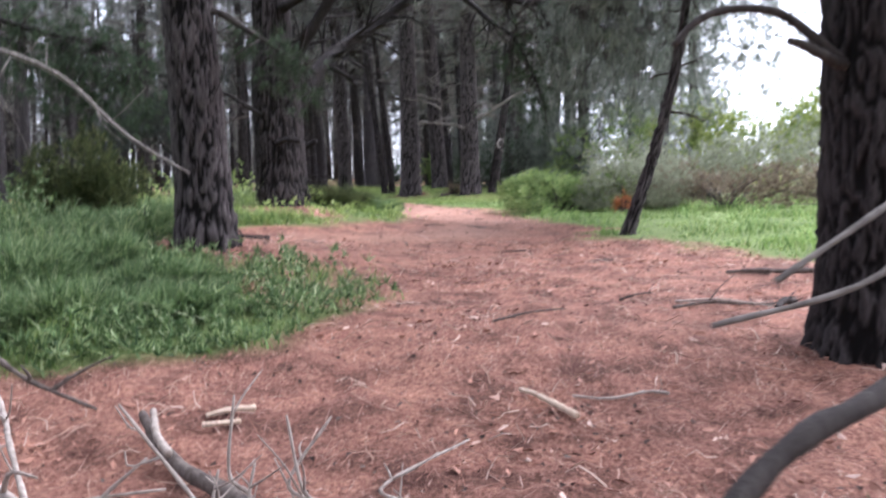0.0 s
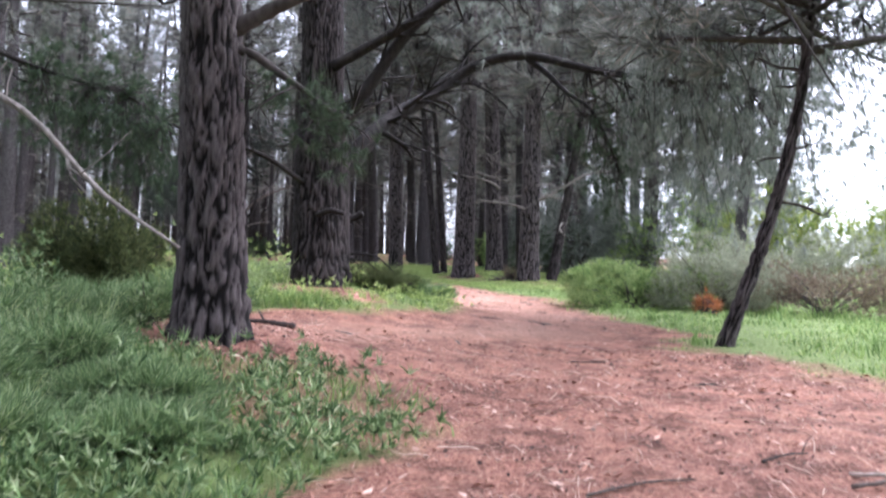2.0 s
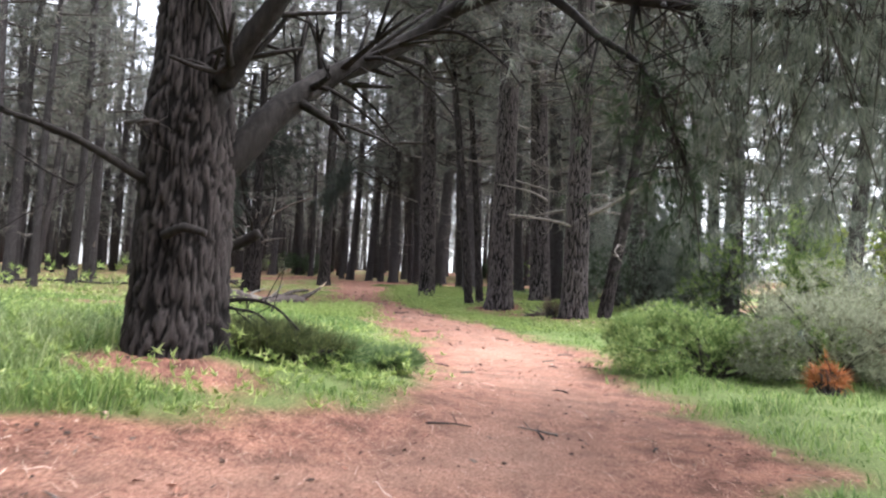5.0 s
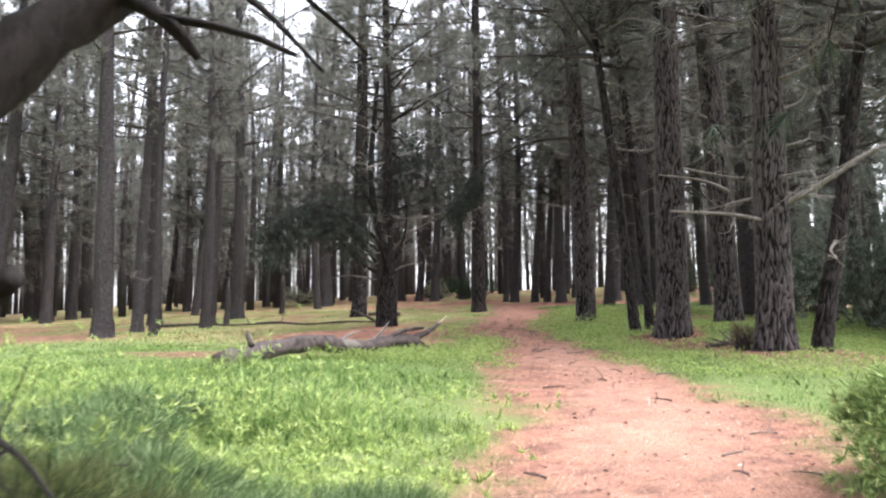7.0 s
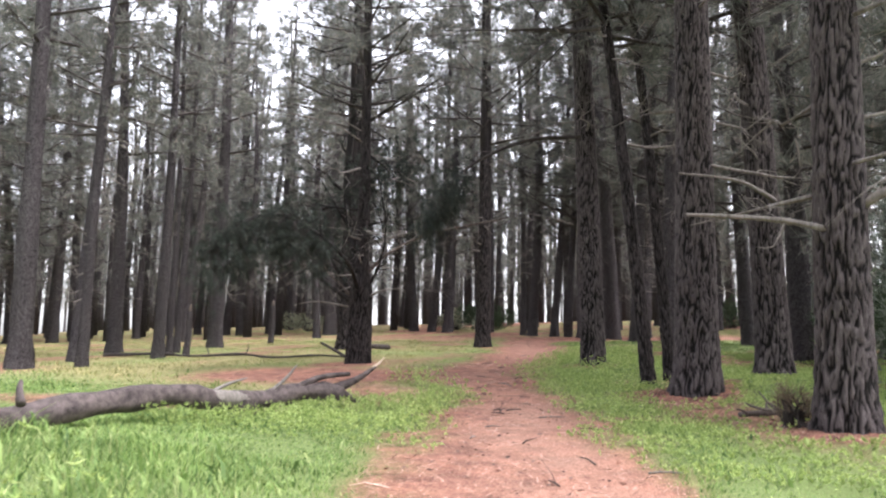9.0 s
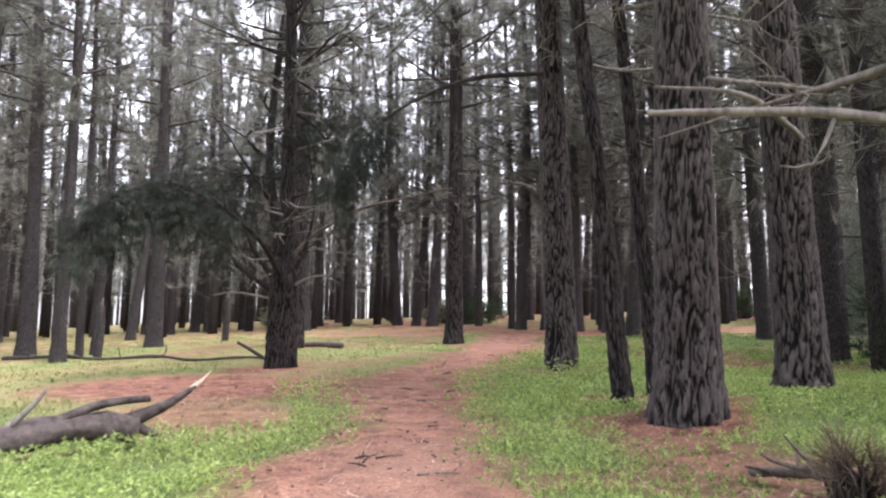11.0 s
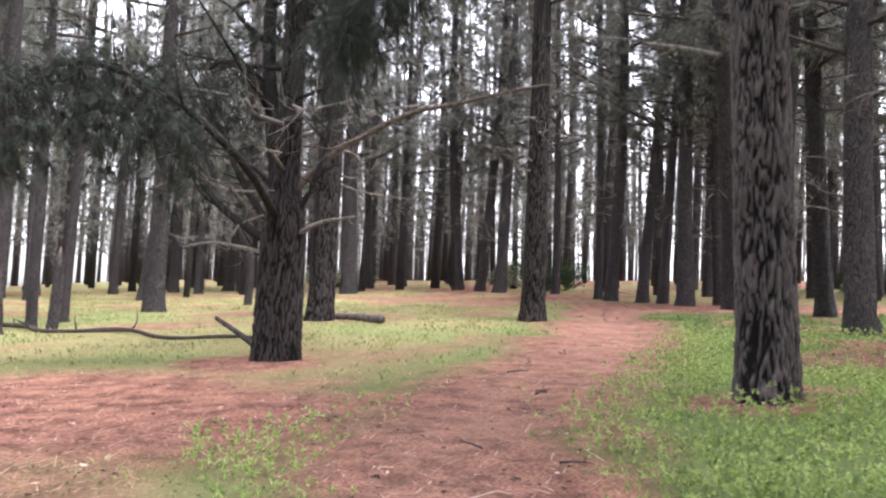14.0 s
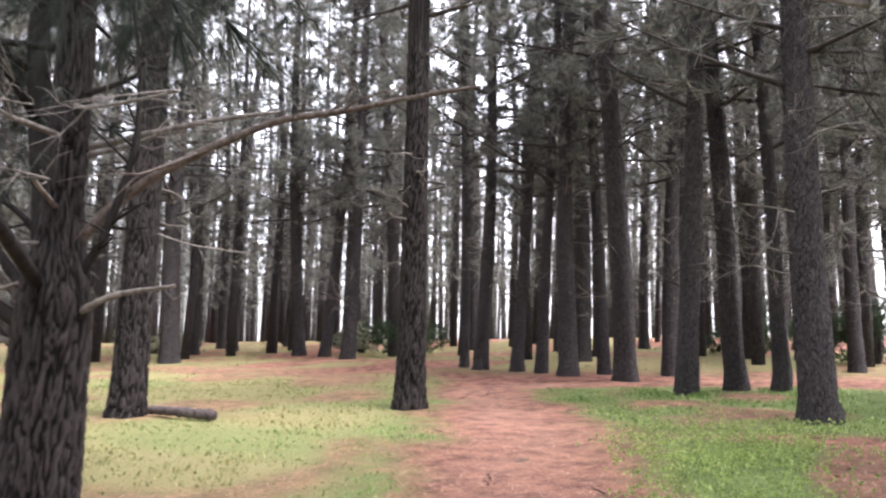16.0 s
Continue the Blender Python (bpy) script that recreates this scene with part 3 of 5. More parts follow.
# the rest of the wood, spaced unevenly
taken = [(x, y) for x, y, _ in STANDS] + [(-10.5, 35.8), (-10.6, 44.2), (-14.9, 42.1), (-4, 34.7), (-1.1, 30.1), (-0.2, 32.2)]
spots = random.Random(11)
WALK_CLEAR = [(-9, 40), (-10, 46), (-12, 52), (-7, 33)]
far_trunks, far_leaf = Soup(), Soup()
count = 0
for _ in range(9000):
    x, y = spots.uniform(-70, 8), spots.uniform(27, 96)
    edge_l, edge_r = float(np.interp(y, LEFT_Y, LEFT_X)), float(np.interp(y, RIGHT_Y, RIGHT_X))
    if y < 56 and x < edge_r + 5.5 and x > -30 + 0.0 * y and not (x < -24 and y > 50):
        continue
    if y < 62 and x < -9 and x > -28 and y < 58:
        continue
    if x > -3 and y < 33 or x > 6 - 0.16 * (y - 33) and y > 33:
        continue
    if min((x - a) ** 2 + (y - b) ** 2 for a, b in taken) < spots.uniform(3.2, 9) or (x < -28 and spots.random() < 0.6):
        continue
    taken.append((x, y))
    count += 1
    near = y < 66 and x > -45
    if near and count % 5 < 3:
        plant(spots.randrange(6), x, y, spots.uniform(0.28, 0.55), spots.uniform(0.85, 1.12), spots.uniform(0, 360), (spots.gauss(0, 2.4), spots.gauss(0, 2.4)))
    else:
        z, hh, rr = H(x, y), spots.uniform(15, 21), spots.uniform(0.13, 0.26)
        top = np.array([x + spots.gauss(0, 0.5), y + spots.gauss(0, 0.5), z + hh])
        line = spline([(x, y, z - 0.3), (x + spots.gauss(0, 0.2), y, z + hh * 0.5), top], 7)
        tube(far_trunks, line, np.linspace(rr, 0.05, 7), 7, 0.1)
        for _ in range(12):
            b = line[spots.randrange(1, 5)] + np.array([0, 0, spots.uniform(-1.5, 1.5)])
            e = np.array([spots.gauss(0, 1), spots.gauss(0, 1), spots.uniform(-0.1, 0.4)])
            tube(far_trunks, spline([b, b + e * 0.7, b + e * 1.3 + np.array([0, 0, -0.1])], 3), [0.02, 0.014, 0.006], 3)
        m = 115
        f = np.sqrt(rng.random(m))
        c = line[-1] + (line[1] - line[-1]) * f[:, None] + rng.normal(size=(m, 3)) * np.array([1.1, 1.1, 0.5])
        needles(far_leaf, c, rng.normal(size=(m, 3)), 15, 0.55, 0.028, 0.9)
for _ in range(170):
    x, y = spots.uniform(-95, 4), spots.uniform(92, 128)
    z, hh, rr = H(x, y), spots.uniform(15, 21), spots.uniform(0.13, 0.24)
    line = spline([(x, y, z - 0.3), (x + spots.gauss(0, 0.2), y, z + hh * 0.5), (x + spots.gauss(0, 0.5), y, z + hh)], 5)
    tube(far_trunks, line, np.linspace(rr, 0.05, 5), 6, 0.1)
    c = np.array([x, y, z + 0.4]) + rng.normal(size=(14, 3)) * np.array([1.4, 1.0, 0.3])
    needles(far_leaf, c, rng.normal(size=(14, 3)) + np.array([0, 0, 1.0]), 14, 0.6, 0.05, 0.9)
woods = tagged(new("far_woods"), "distant stand of slender dark pine trunks", "woods", kind="stuff")
tagged(part("trunk_stand", far_trunks, BARK_DARK, woods), kind="stuff")
tagged(part("foliage", far_leaf, NEEDLES, woods, smooth=False), kind="stuff")


for n, (x, y, d, tall) in enumerate([(4.6, 30.5, 0.4, 0.62), (6.4, 27.0, 0.35, 0.55), (8.6, 31.5, 0.4, 0.6), (7.6, 37.5, 0.4, 0.65), (2.6, 36.5, 0.4, 0.7), (3.6, 41.5, 0.4, 0.75), (4.6, 34.0, 0.4, 0.65), (6.0, 45.0, 0.4, 0.8), (6.8, 33.5, 0.35, 0.6), (3.0, 46.5, 0.4, 0.9), (-2.4, 54.5, 0.4, 0.9), (-0.5, 56.5, 0.35, 0.85), (-3.4, 59.0, 0.45, 1.0), (1.6, 52.5, 0.4, 0.8), (-1.4, 62.0, 0.4, 0.9), (3.4, 47.5, 0.4, 0.8), (1.0, 44.5, 0.35, 0.8)]):
    plant(n % 6, x, y, d, tall, 50 * n)


# pines added behind and around the first steps, mostly unseen, to shade them
for n, (x, y, d, tall) in enumerate([(-2.8, -2.0, 0.5, 0.9), (3.2, -2.2, 0.5, 0.95), (6.4, 1.5, 0.5, 0.9), (8.2, 5.6, 0.45, 0.85), (-9.5, 6.0, 0.5, 0.95), (0.6, -6.5, 0.5, 1.0), (-7.0, -4.0, 0.5, 1.0), (8.5, -4.0, 0.5, 1.0), (-10.5, 12.0, 0.5, 1.0), (6.0, -8.0, 0.5, 1.0), (-4.0, -9.0, 0.5, 1.0), (-12.0, 1.0, 0.5, 1.0), (-9.5, 18.0, 0.5, 1.0), (5.0, 3.4, 0.5, 0.9), (-4.7, 2.6, 0.5, 0.9), (2.2, -4.4, 0.5, 1.0), (-0.6, -3.4, 0.5, 0.95)]):
    plant(n % 6, x, y, d, tall, 70 * n)


# ---------------- the old pines along the path ----------------
def limb(parent, pts, r0, r1, twigs=4, size=0.6, mat=None, name="limb", label="", n=22):
    s = Soup()
    twiggy(s, spline(pts, n), r0, r1, twigs, size, 9)
    return part(name, s, mat or LIMB, parent, label)


def bough(parent, line, reach, tufts, blades=34, length=0.2, width=0.004, mat=None, droop=0.35, label="", drop=0.35, east=None):
    """Foliage hung along a limb: fine twigs with tufts of long needles."""
    line = np.asarray(line, float)
    leaf, wood = Soup(), Soup()
    i = rng.integers(0, len(line), tufts)
    c = line[i] + rng.normal(size=(tufts, 3)) * reach - np.array([0, 0, 1]) * np.minimum(np.abs(rng.normal(size=(tufts, 1))), 1.6) * drop
    if east is not None:
        keep = c[:, 0] > east
        c, i = c[keep], i[keep]
        tufts = len(c)
    for k in range(0, tufts, 3):
        tube(wood, spline([line[i[k]], (line[i[k]] + c[k]) / 2 + rng.normal(size=3) * 0.06, c[k]], 4), [0.011, 0.008, 0.006, 0.003], 3)
    d = c - line[i] + 0.3 * rng.normal(size=(tufts, 3))
    d /= np.linalg.norm(d, axis=1, keepdims=True) + 1e-9
    needles(leaf, c, d, blades, length, width, 0.75, droop)
    f = part("foliage", leaf, mat or NEEDLES_PALE, parent, label, False)
    tagged(part("twig_work", wood, LIMB, f), kind="stuff")
    return f


def old_pine(x, y, dia, h, label, seed, lean=(0, 0), bend=0.2, mat=None, dead=8, lo=1.8, hi=7.5, reach=1.8, base=7.0, fine=True, deadmat=None, flare=0.4, taper=0.7, neck=0.0):
    t = empty_tree("pine_tree", x, y, label, "old pines along the path")
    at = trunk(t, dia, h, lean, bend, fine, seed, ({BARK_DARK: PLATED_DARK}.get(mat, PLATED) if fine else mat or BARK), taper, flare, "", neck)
    if dead:
        dead_branches(t, at, dia, h, dead, lo, hi, reach, deadmat or DEAD, 6, 0.024)
    crown(t, at, h, base - 0.9, 54, 3.3, 22, 20, 0.4, 0.02, NEEDLES)
    return t, at


def local(t, pts):
    return [tuple(np.subtract(p, t.location)) for p in pts]


first, at = old_pine(-1.7, 9.4, 0.54, 18, "old pine with deeply fissured grey bark in the grass", 3, (-0.055, 0.0), 0.15, dead=0, base=5.5)
limb(first, local(first, [(-1.8, 9.4, 2.75), (-1.46, 9.4, 2.95), (-1.2, 9.4, 3.08), (-0.88, 9.45, 3.25), (-0.2, 9.6, 3.9)]), 0.07, 0.03)
limb(first, local(first, [(-1.8, 9.4, 2.7), (-1.5, 9.35, 2.66), (-1.25, 9.35, 2.5), (-0.95, 9.4, 2.3), (-0.7, 9.4, 2.1)]), 0.045, 0.012, 5, 0.5)
limb(first, local(first, [(-1.9, 9.4, 3.0), (-2.2, 9.4, 3.3), (-2.9, 9.2, 4.2)]), 0.06, 0.02)
bough(first, local(first, [(-1.3, 9.4, 2.5), (-1.0, 9.4, 2.3), (-0.75, 9.4, 2.15)]), 0.11, 110, 30, 0.15, 0.004, NEEDLES_GREEN, drop=0.14)

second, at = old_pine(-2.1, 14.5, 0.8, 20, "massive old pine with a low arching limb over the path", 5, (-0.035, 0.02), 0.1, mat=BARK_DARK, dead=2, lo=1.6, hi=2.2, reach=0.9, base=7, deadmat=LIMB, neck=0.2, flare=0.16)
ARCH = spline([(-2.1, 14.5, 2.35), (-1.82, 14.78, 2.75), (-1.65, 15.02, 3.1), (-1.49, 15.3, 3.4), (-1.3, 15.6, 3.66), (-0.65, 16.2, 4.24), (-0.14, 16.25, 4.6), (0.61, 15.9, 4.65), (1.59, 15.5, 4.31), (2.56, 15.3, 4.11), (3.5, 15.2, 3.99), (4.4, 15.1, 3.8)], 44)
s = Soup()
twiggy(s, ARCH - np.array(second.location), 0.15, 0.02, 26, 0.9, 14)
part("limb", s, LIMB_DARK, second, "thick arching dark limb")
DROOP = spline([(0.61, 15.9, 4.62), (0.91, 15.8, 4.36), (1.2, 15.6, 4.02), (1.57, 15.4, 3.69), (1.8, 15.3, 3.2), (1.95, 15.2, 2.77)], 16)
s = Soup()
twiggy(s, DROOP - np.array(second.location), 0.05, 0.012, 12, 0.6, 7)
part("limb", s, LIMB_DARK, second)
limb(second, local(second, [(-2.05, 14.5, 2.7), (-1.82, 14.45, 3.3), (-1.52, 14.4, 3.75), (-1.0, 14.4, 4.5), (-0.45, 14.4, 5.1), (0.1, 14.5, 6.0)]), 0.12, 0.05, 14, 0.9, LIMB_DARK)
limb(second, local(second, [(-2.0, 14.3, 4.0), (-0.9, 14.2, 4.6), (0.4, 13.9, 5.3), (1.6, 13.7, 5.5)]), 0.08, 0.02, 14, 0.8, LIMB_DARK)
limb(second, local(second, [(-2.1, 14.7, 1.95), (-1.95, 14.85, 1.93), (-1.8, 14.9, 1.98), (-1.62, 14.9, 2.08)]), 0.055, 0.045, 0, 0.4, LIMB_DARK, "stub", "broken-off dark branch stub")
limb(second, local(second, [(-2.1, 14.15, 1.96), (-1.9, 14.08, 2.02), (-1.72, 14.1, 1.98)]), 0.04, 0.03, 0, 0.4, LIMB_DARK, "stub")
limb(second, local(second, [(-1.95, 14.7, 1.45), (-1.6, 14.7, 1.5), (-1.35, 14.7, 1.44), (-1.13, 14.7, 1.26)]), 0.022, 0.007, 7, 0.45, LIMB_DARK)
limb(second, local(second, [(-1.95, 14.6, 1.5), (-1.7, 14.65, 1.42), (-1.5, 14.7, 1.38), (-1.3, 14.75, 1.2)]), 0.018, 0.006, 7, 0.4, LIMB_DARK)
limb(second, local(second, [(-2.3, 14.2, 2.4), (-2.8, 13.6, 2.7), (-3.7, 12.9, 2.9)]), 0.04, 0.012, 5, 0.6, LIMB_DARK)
for sx, sy, sz in ((-1.55, 15.4, 3.5), (-1.1, 15.8, 3.9), (-0.5, 16.2, 4.3)):
    limb(second, local(second, [(sx, sy, sz), (sx + 0.35, sy - 0.1, sz - 0.05), (sx + 0.75, sy - 0.1, sz - 0.32), (sx + 1.0, sy, sz - 0.6)]), 0.028, 0.006, 9, 0.5, LIMB_DARK, "dead_branch")
a = np.array(second.location)
EAST = 2.0 - a[0]
bough(second, ARCH[26:] - a, 0.42, 700, 30, 0.22, 0.006, drop=0.7, label="drooping grey-green pine foliage", east=EAST)
bough(second, spline([(2.4, 14.6, 4.5), (3.8, 15.2, 4.9), (5.2, 15.4, 5.0)], 12) - a, 0.6, 480, 28, 0.24, 0.007, drop=0.9, east=EAST)
bough(second, spline([(1.9, 15.6, 5.6), (3.4, 16.5, 5.5), (5.4, 17.4, 5.0)], 12) - a, 0.7, 480, 28, 0.26, 0.008, drop=0.9, east=EAST)
bough(second, spline([(2.2, 13.9, 4.2), (3.6, 13.4, 4.4), (5.0, 13.2, 4.3)], 12) - a, 0.5, 420, 30, 0.22, 0.006, drop=0.8, east=EAST)
bough(second, spline([(1.6, 15.4, 4.4), (3.0, 16.2, 4.0), (4.4, 16.6, 3.6)], 12) - a, 0.45, 450, 30, 0.22, 0.006, drop=0.8, east=EAST)
bough(second, DROOP[8:] - a, 0.25, 160, 28, 0.2, 0.005, NEEDLES_GREEN, drop=0.5)
bough(second, spline([(0.1, 15.4, 5.6), (0.6, 15.8, 6.2)], 6) - a, 0.5, 120, 22, 0.24, 0.007)

F, at = old_pine(0.81, 26.35, 0.54, 19, "fissured old pine with long bare dead branches beside the path", 8, (0.0, 0.0), 0.15, dead=13, lo=2.0, hi=7, reach=2.3, base=7.5)
limb(F, local(F, [(0.79, 26.2, 3.55), (0.32, 26.2, 3.68), (-0.17, 26.2, 3.75), (-0.65, 26.2, 3.8)]), 0.035, 0.018, 1, 0.4, DEAD, "dead_branch", "long pale dead branch")
limb(F, local(F, [(1.0, 26.3, 3.8), (1.6, 26.1, 4.1), (2.3, 26.0, 4.5), (3.0, 25.9, 4.6)]), 0.05, 0.018, 4, 0.5, DEAD, "dead_branch")
E_, at = old_pine(-1.2, 30.1, 0.66, 20, "thick old pine with deeply furrowed dark bark", 9, (-0.005, 0.01), 0.2, dead=9, lo=3.2, hi=8, reach=2.0, base=7.5)
J, at = old_pine(-0.28, 32.2, 0.6, 20, "old pine with dark bark leaning slightly", 10, (-0.05, 0.01), 0.2, dead=10, lo=2.5, hi=8, base=7)
limb(J, local(J, [(-0.2, 32.0, 5.0), (-0.3, 31.0, 4.95), (-0.55, 29.6, 4.88), (-1.3, 29.4, 5.0)]), 0.05, 0.012, 1, 0.3, DEAD, "dead_branch", "long pale dead branch")
C, at = old_pine(-4.07, 34.75, 0.52, 20, "straight old pine in a mound of green grass", 12, (-0.04, 0.0), 0.25, dead=9, lo=4.2, hi=9, reach=1.7, base=8, flare=0.2)
limb(C, local(C, [(-4.47, 34.70, 5.26), (-4.77, 34.70, 5.36), (-5.08, 34.70, 5.44), (-5.36, 34.70, 5.53), (-5.91, 34.70, 5.63)]), 0.021, 0.008, 5, 0.35, DEAD, "dead_branch", "long pale dead branch reaching over the path")
HANG = spline([(-4.1, 34.7, 7.2), (-5.3, 33.6, 6.9), (-6.3, 32.7, 6.1), (-6.85, 32.2, 5.0)], 16)
s = Soup()
twiggy(s, HANG - np.array(C.location), 0.05, 0.01, 5, 0.5, 7)
part("limb", s, LIMB, C)
bough(C, HANG[10:] - np.array(C.location), 0.14, 170, 36, 0.34, 0.005, NEEDLES_DARK, 0.9, "hanging dark spray of long needles", 0.25)
A, at = old_pine(-10.52, 35.85, 0.63, 17, "gnarled dark pine bristling with bare dead branches", 13, (0.0, 0.0), 0.35, BARK_DARK, dead=16, lo=1.7, hi=7.0, reach=2.2, base=7, neck=0.42, flare=0.1)
limb(A, local(A, [(-10.45, 35.87, 4.2), (-10.3, 35.9, 4.52), (-9.9, 36.07, 4.97), (-9.37, 36.26, 5.3), (-8.84, 36.45, 5.55), (-8.34, 36.63, 5.65), (-7.57, 36.91, 5.83), (-7.19, 37.05, 5.9)]), 0.055, 0.015, 4, 0.9, DEADBROWN, "dead_branch", "long bare branch arching over the path", 30)
limb(A, local(A, [(-10.5, 35.84, 5.25), (-10.19, 35.96, 5.33), (-9.39, 36.25, 5.54), (-8.8, 36.47, 5.64)]), 0.04, 0.015, 4, 0.6, DEAD, "dead_branch")
limb(A, local(A, [(-10.7, 35.85, 3.8), (-11.03, 35.85, 4.13), (-11.68, 35.85, 4.6), (-12.41, 35.85, 4.76), (-13.41, 35.85, 4.56)]), 0.04, 0.01, 8, 0.6, DEADBROWN, "dead_branch")
limb(A, local(A, [(-10.37, 35.85, 3.82), (-9.9, 35.85, 4.01), (-9.32, 35.85, 4.08)]), 0.035, 0.014, 1, 0.4, DEAD, "dead_branch")
limb(A, local(A, [(-10.7, 35.85, 3.6), (-11.75, 35.85, 3.77), (-12.42, 35.85, 3.72)]), 0.03, 0.012, 2, 0.4, DEAD, "dead_branch")
limb(A, local(A, [(-10.8, 35.85, 2.3), (-11.26, 35.85, 2.52), (-11.66, 35.85, 2.7)]), 0.045, 0.03, 0, 0.4, LIMB, "stub")
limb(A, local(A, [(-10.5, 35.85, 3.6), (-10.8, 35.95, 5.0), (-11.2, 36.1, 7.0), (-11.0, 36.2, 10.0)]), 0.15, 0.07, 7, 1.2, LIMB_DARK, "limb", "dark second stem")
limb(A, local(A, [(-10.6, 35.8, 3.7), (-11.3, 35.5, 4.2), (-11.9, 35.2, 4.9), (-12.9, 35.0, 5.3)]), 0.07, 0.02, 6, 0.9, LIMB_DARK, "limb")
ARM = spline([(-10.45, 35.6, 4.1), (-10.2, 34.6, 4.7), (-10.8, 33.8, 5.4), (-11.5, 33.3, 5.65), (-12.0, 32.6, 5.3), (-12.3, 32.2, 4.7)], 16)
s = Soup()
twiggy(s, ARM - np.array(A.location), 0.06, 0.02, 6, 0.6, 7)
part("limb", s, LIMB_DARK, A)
bough(A, ARM[5:] - np.array(A.location), 0.26, 800, 30, 0.25, 0.009, NEEDLES_DARK, 0.4, "drooping dark green pine foliage", 0.5)
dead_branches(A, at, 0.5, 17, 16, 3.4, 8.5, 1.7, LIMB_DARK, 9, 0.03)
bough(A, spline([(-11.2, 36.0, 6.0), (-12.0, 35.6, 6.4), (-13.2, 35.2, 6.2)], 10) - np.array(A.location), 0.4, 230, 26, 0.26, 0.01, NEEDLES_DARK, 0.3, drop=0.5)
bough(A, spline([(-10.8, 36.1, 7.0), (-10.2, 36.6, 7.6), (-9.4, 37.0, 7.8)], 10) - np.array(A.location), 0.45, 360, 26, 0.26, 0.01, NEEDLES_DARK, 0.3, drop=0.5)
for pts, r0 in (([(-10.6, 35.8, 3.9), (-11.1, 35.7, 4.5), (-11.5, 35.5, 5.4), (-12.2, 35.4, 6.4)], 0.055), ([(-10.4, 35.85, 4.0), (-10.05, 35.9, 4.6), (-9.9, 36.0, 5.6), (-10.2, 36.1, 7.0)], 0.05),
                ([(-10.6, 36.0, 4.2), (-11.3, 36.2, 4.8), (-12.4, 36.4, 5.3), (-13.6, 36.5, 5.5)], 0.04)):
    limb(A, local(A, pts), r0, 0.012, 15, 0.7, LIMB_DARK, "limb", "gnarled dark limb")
def snag(x, y, h, d, label):
    """A short broken-off dead stem."""
    e = empty_tree("snag", x, y, label, "broken stems in the wood")
    z = np.linspace(-0.2, h, 14)
    line = np.stack([0.05 * np.sin(z * 1.3), 0.03 * np.sin(z * 2.1), z], 1)
    part("stem", tube(Soup(), line, d / 2 * (1.15 - 0.25 * np.linspace(0, 1, 14)), 12, 0.16), BARK_DARK, e)
    part("broken_top", tube(Soup(), line[-2:] + [[0, 0, 0.04], [d * 0.2, 0, 0.22]], [d * 0.38, d * 0.1], 7, 0.5), DEADBROWN, e, "splintered brown top")


snag(-17.68, 37.47, 1.38, 0.2, "short broken dark pine stem in dry grass")
snag(-21.65, 46.95, 1.62, 0.24, "thin broken dark stem in dry grass")
B, at = old_pine(-10.65, 44.3, 0.54, 19, "straight pine standing at the path's edge", 15, (0.0, 0.0), 0.2, BARK_DARK, dead=12, lo=2.2, hi=9, reach=1.7, base=8)
N, at = old_pine(-14.9, 42.2, 0.62, 20, "old pine beside a fallen branch in dry grass", 16, (0.01, 0.0), 0.2, BARK_DARK, dead=10, lo=2.6, hi=9, base=8)
D1, at = old_pine(-2.2, 31.45, 0.25, 14, "slim leaning young pine trunk", 18, (-0.12, 0.03), 0.25, BARK_DARK, dead=7, lo=3, hi=8, reach=1.3, base=7)
D2, at = old_pine(-2.05, 32.5, 0.22, 14, "slim young pine trunk beside its twin", 19, (-0.1, 0.05), 0.3, BARK_DARK, dead=7, lo=3, hi=8, reach=1.2, base=7)
G, at = old_pine(1.42, 26.6, 0.28, 9, "leaning slim dark pine beside the old trunk", 20, (0.16, 0.06), 0.2, BARK_DARK, dead=6, lo=1.6, hi=5, reach=1.3, base=5.5)
K, at = old_pine(2.85, 12.8, 0.17, 7.5, "slender dark tree leaning over the grass edge", 21, (0.22, 0.1), 0.9, None, dead=6, lo=1.2, hi=4, reach=1.0, base=4.2, deadmat=LIMB, flare=0.3)
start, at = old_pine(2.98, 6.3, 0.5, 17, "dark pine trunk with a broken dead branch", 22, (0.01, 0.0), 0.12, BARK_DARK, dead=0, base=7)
limb(start, local(start, [(2.85, 6.2, 1.4), (2.65, 6.15, 1.55), (2.45, 6.1, 1.67), (2.2, 6.05, 1.68), (2.0, 6.0, 1.61), (1.87, 5.95, 1.48)]), 0.032, 0.016, 0, 0.3, LIMB, "dead_branch", "curved dead branch")
limb(start, local(start, [(2.85, 6.2, 1.38), (2.6, 6.1, 1.48), (2.5, 6.05, 1.5)]), 0.035, 0.02, 0, 0.3, LIMB, "stub")
side, at = old_pine(-6.4, 8.2, 0.5, 17, "pine with low drooping dead limbs", 23, (0.0, 0.0), 0.12, BARK_DARK, dead=0, base=6, fine=False)
limb(side, local(side, [(-6.3, 8.2, 2.6), (-4.6, 8.0, 2.35), (-3.2, 7.8, 2.15), (-2.3, 7.7, 1.85), (-1.75, 7.7, 1.35), (-1.3, 7.75, 1.05)]), 0.034, 0.009, 5, 0.5, DEAD, "dead_branch", "long drooping dead limb")
limb(side, local(side, [(-6.3, 8.2, 3.0), (-4.4, 7.8, 2.8), (-3.0, 7.4, 3.0), (-1.9, 7.2, 3.3)]), 0.05, 0.012, 4, 0.6, LIMB, "dead_branch")
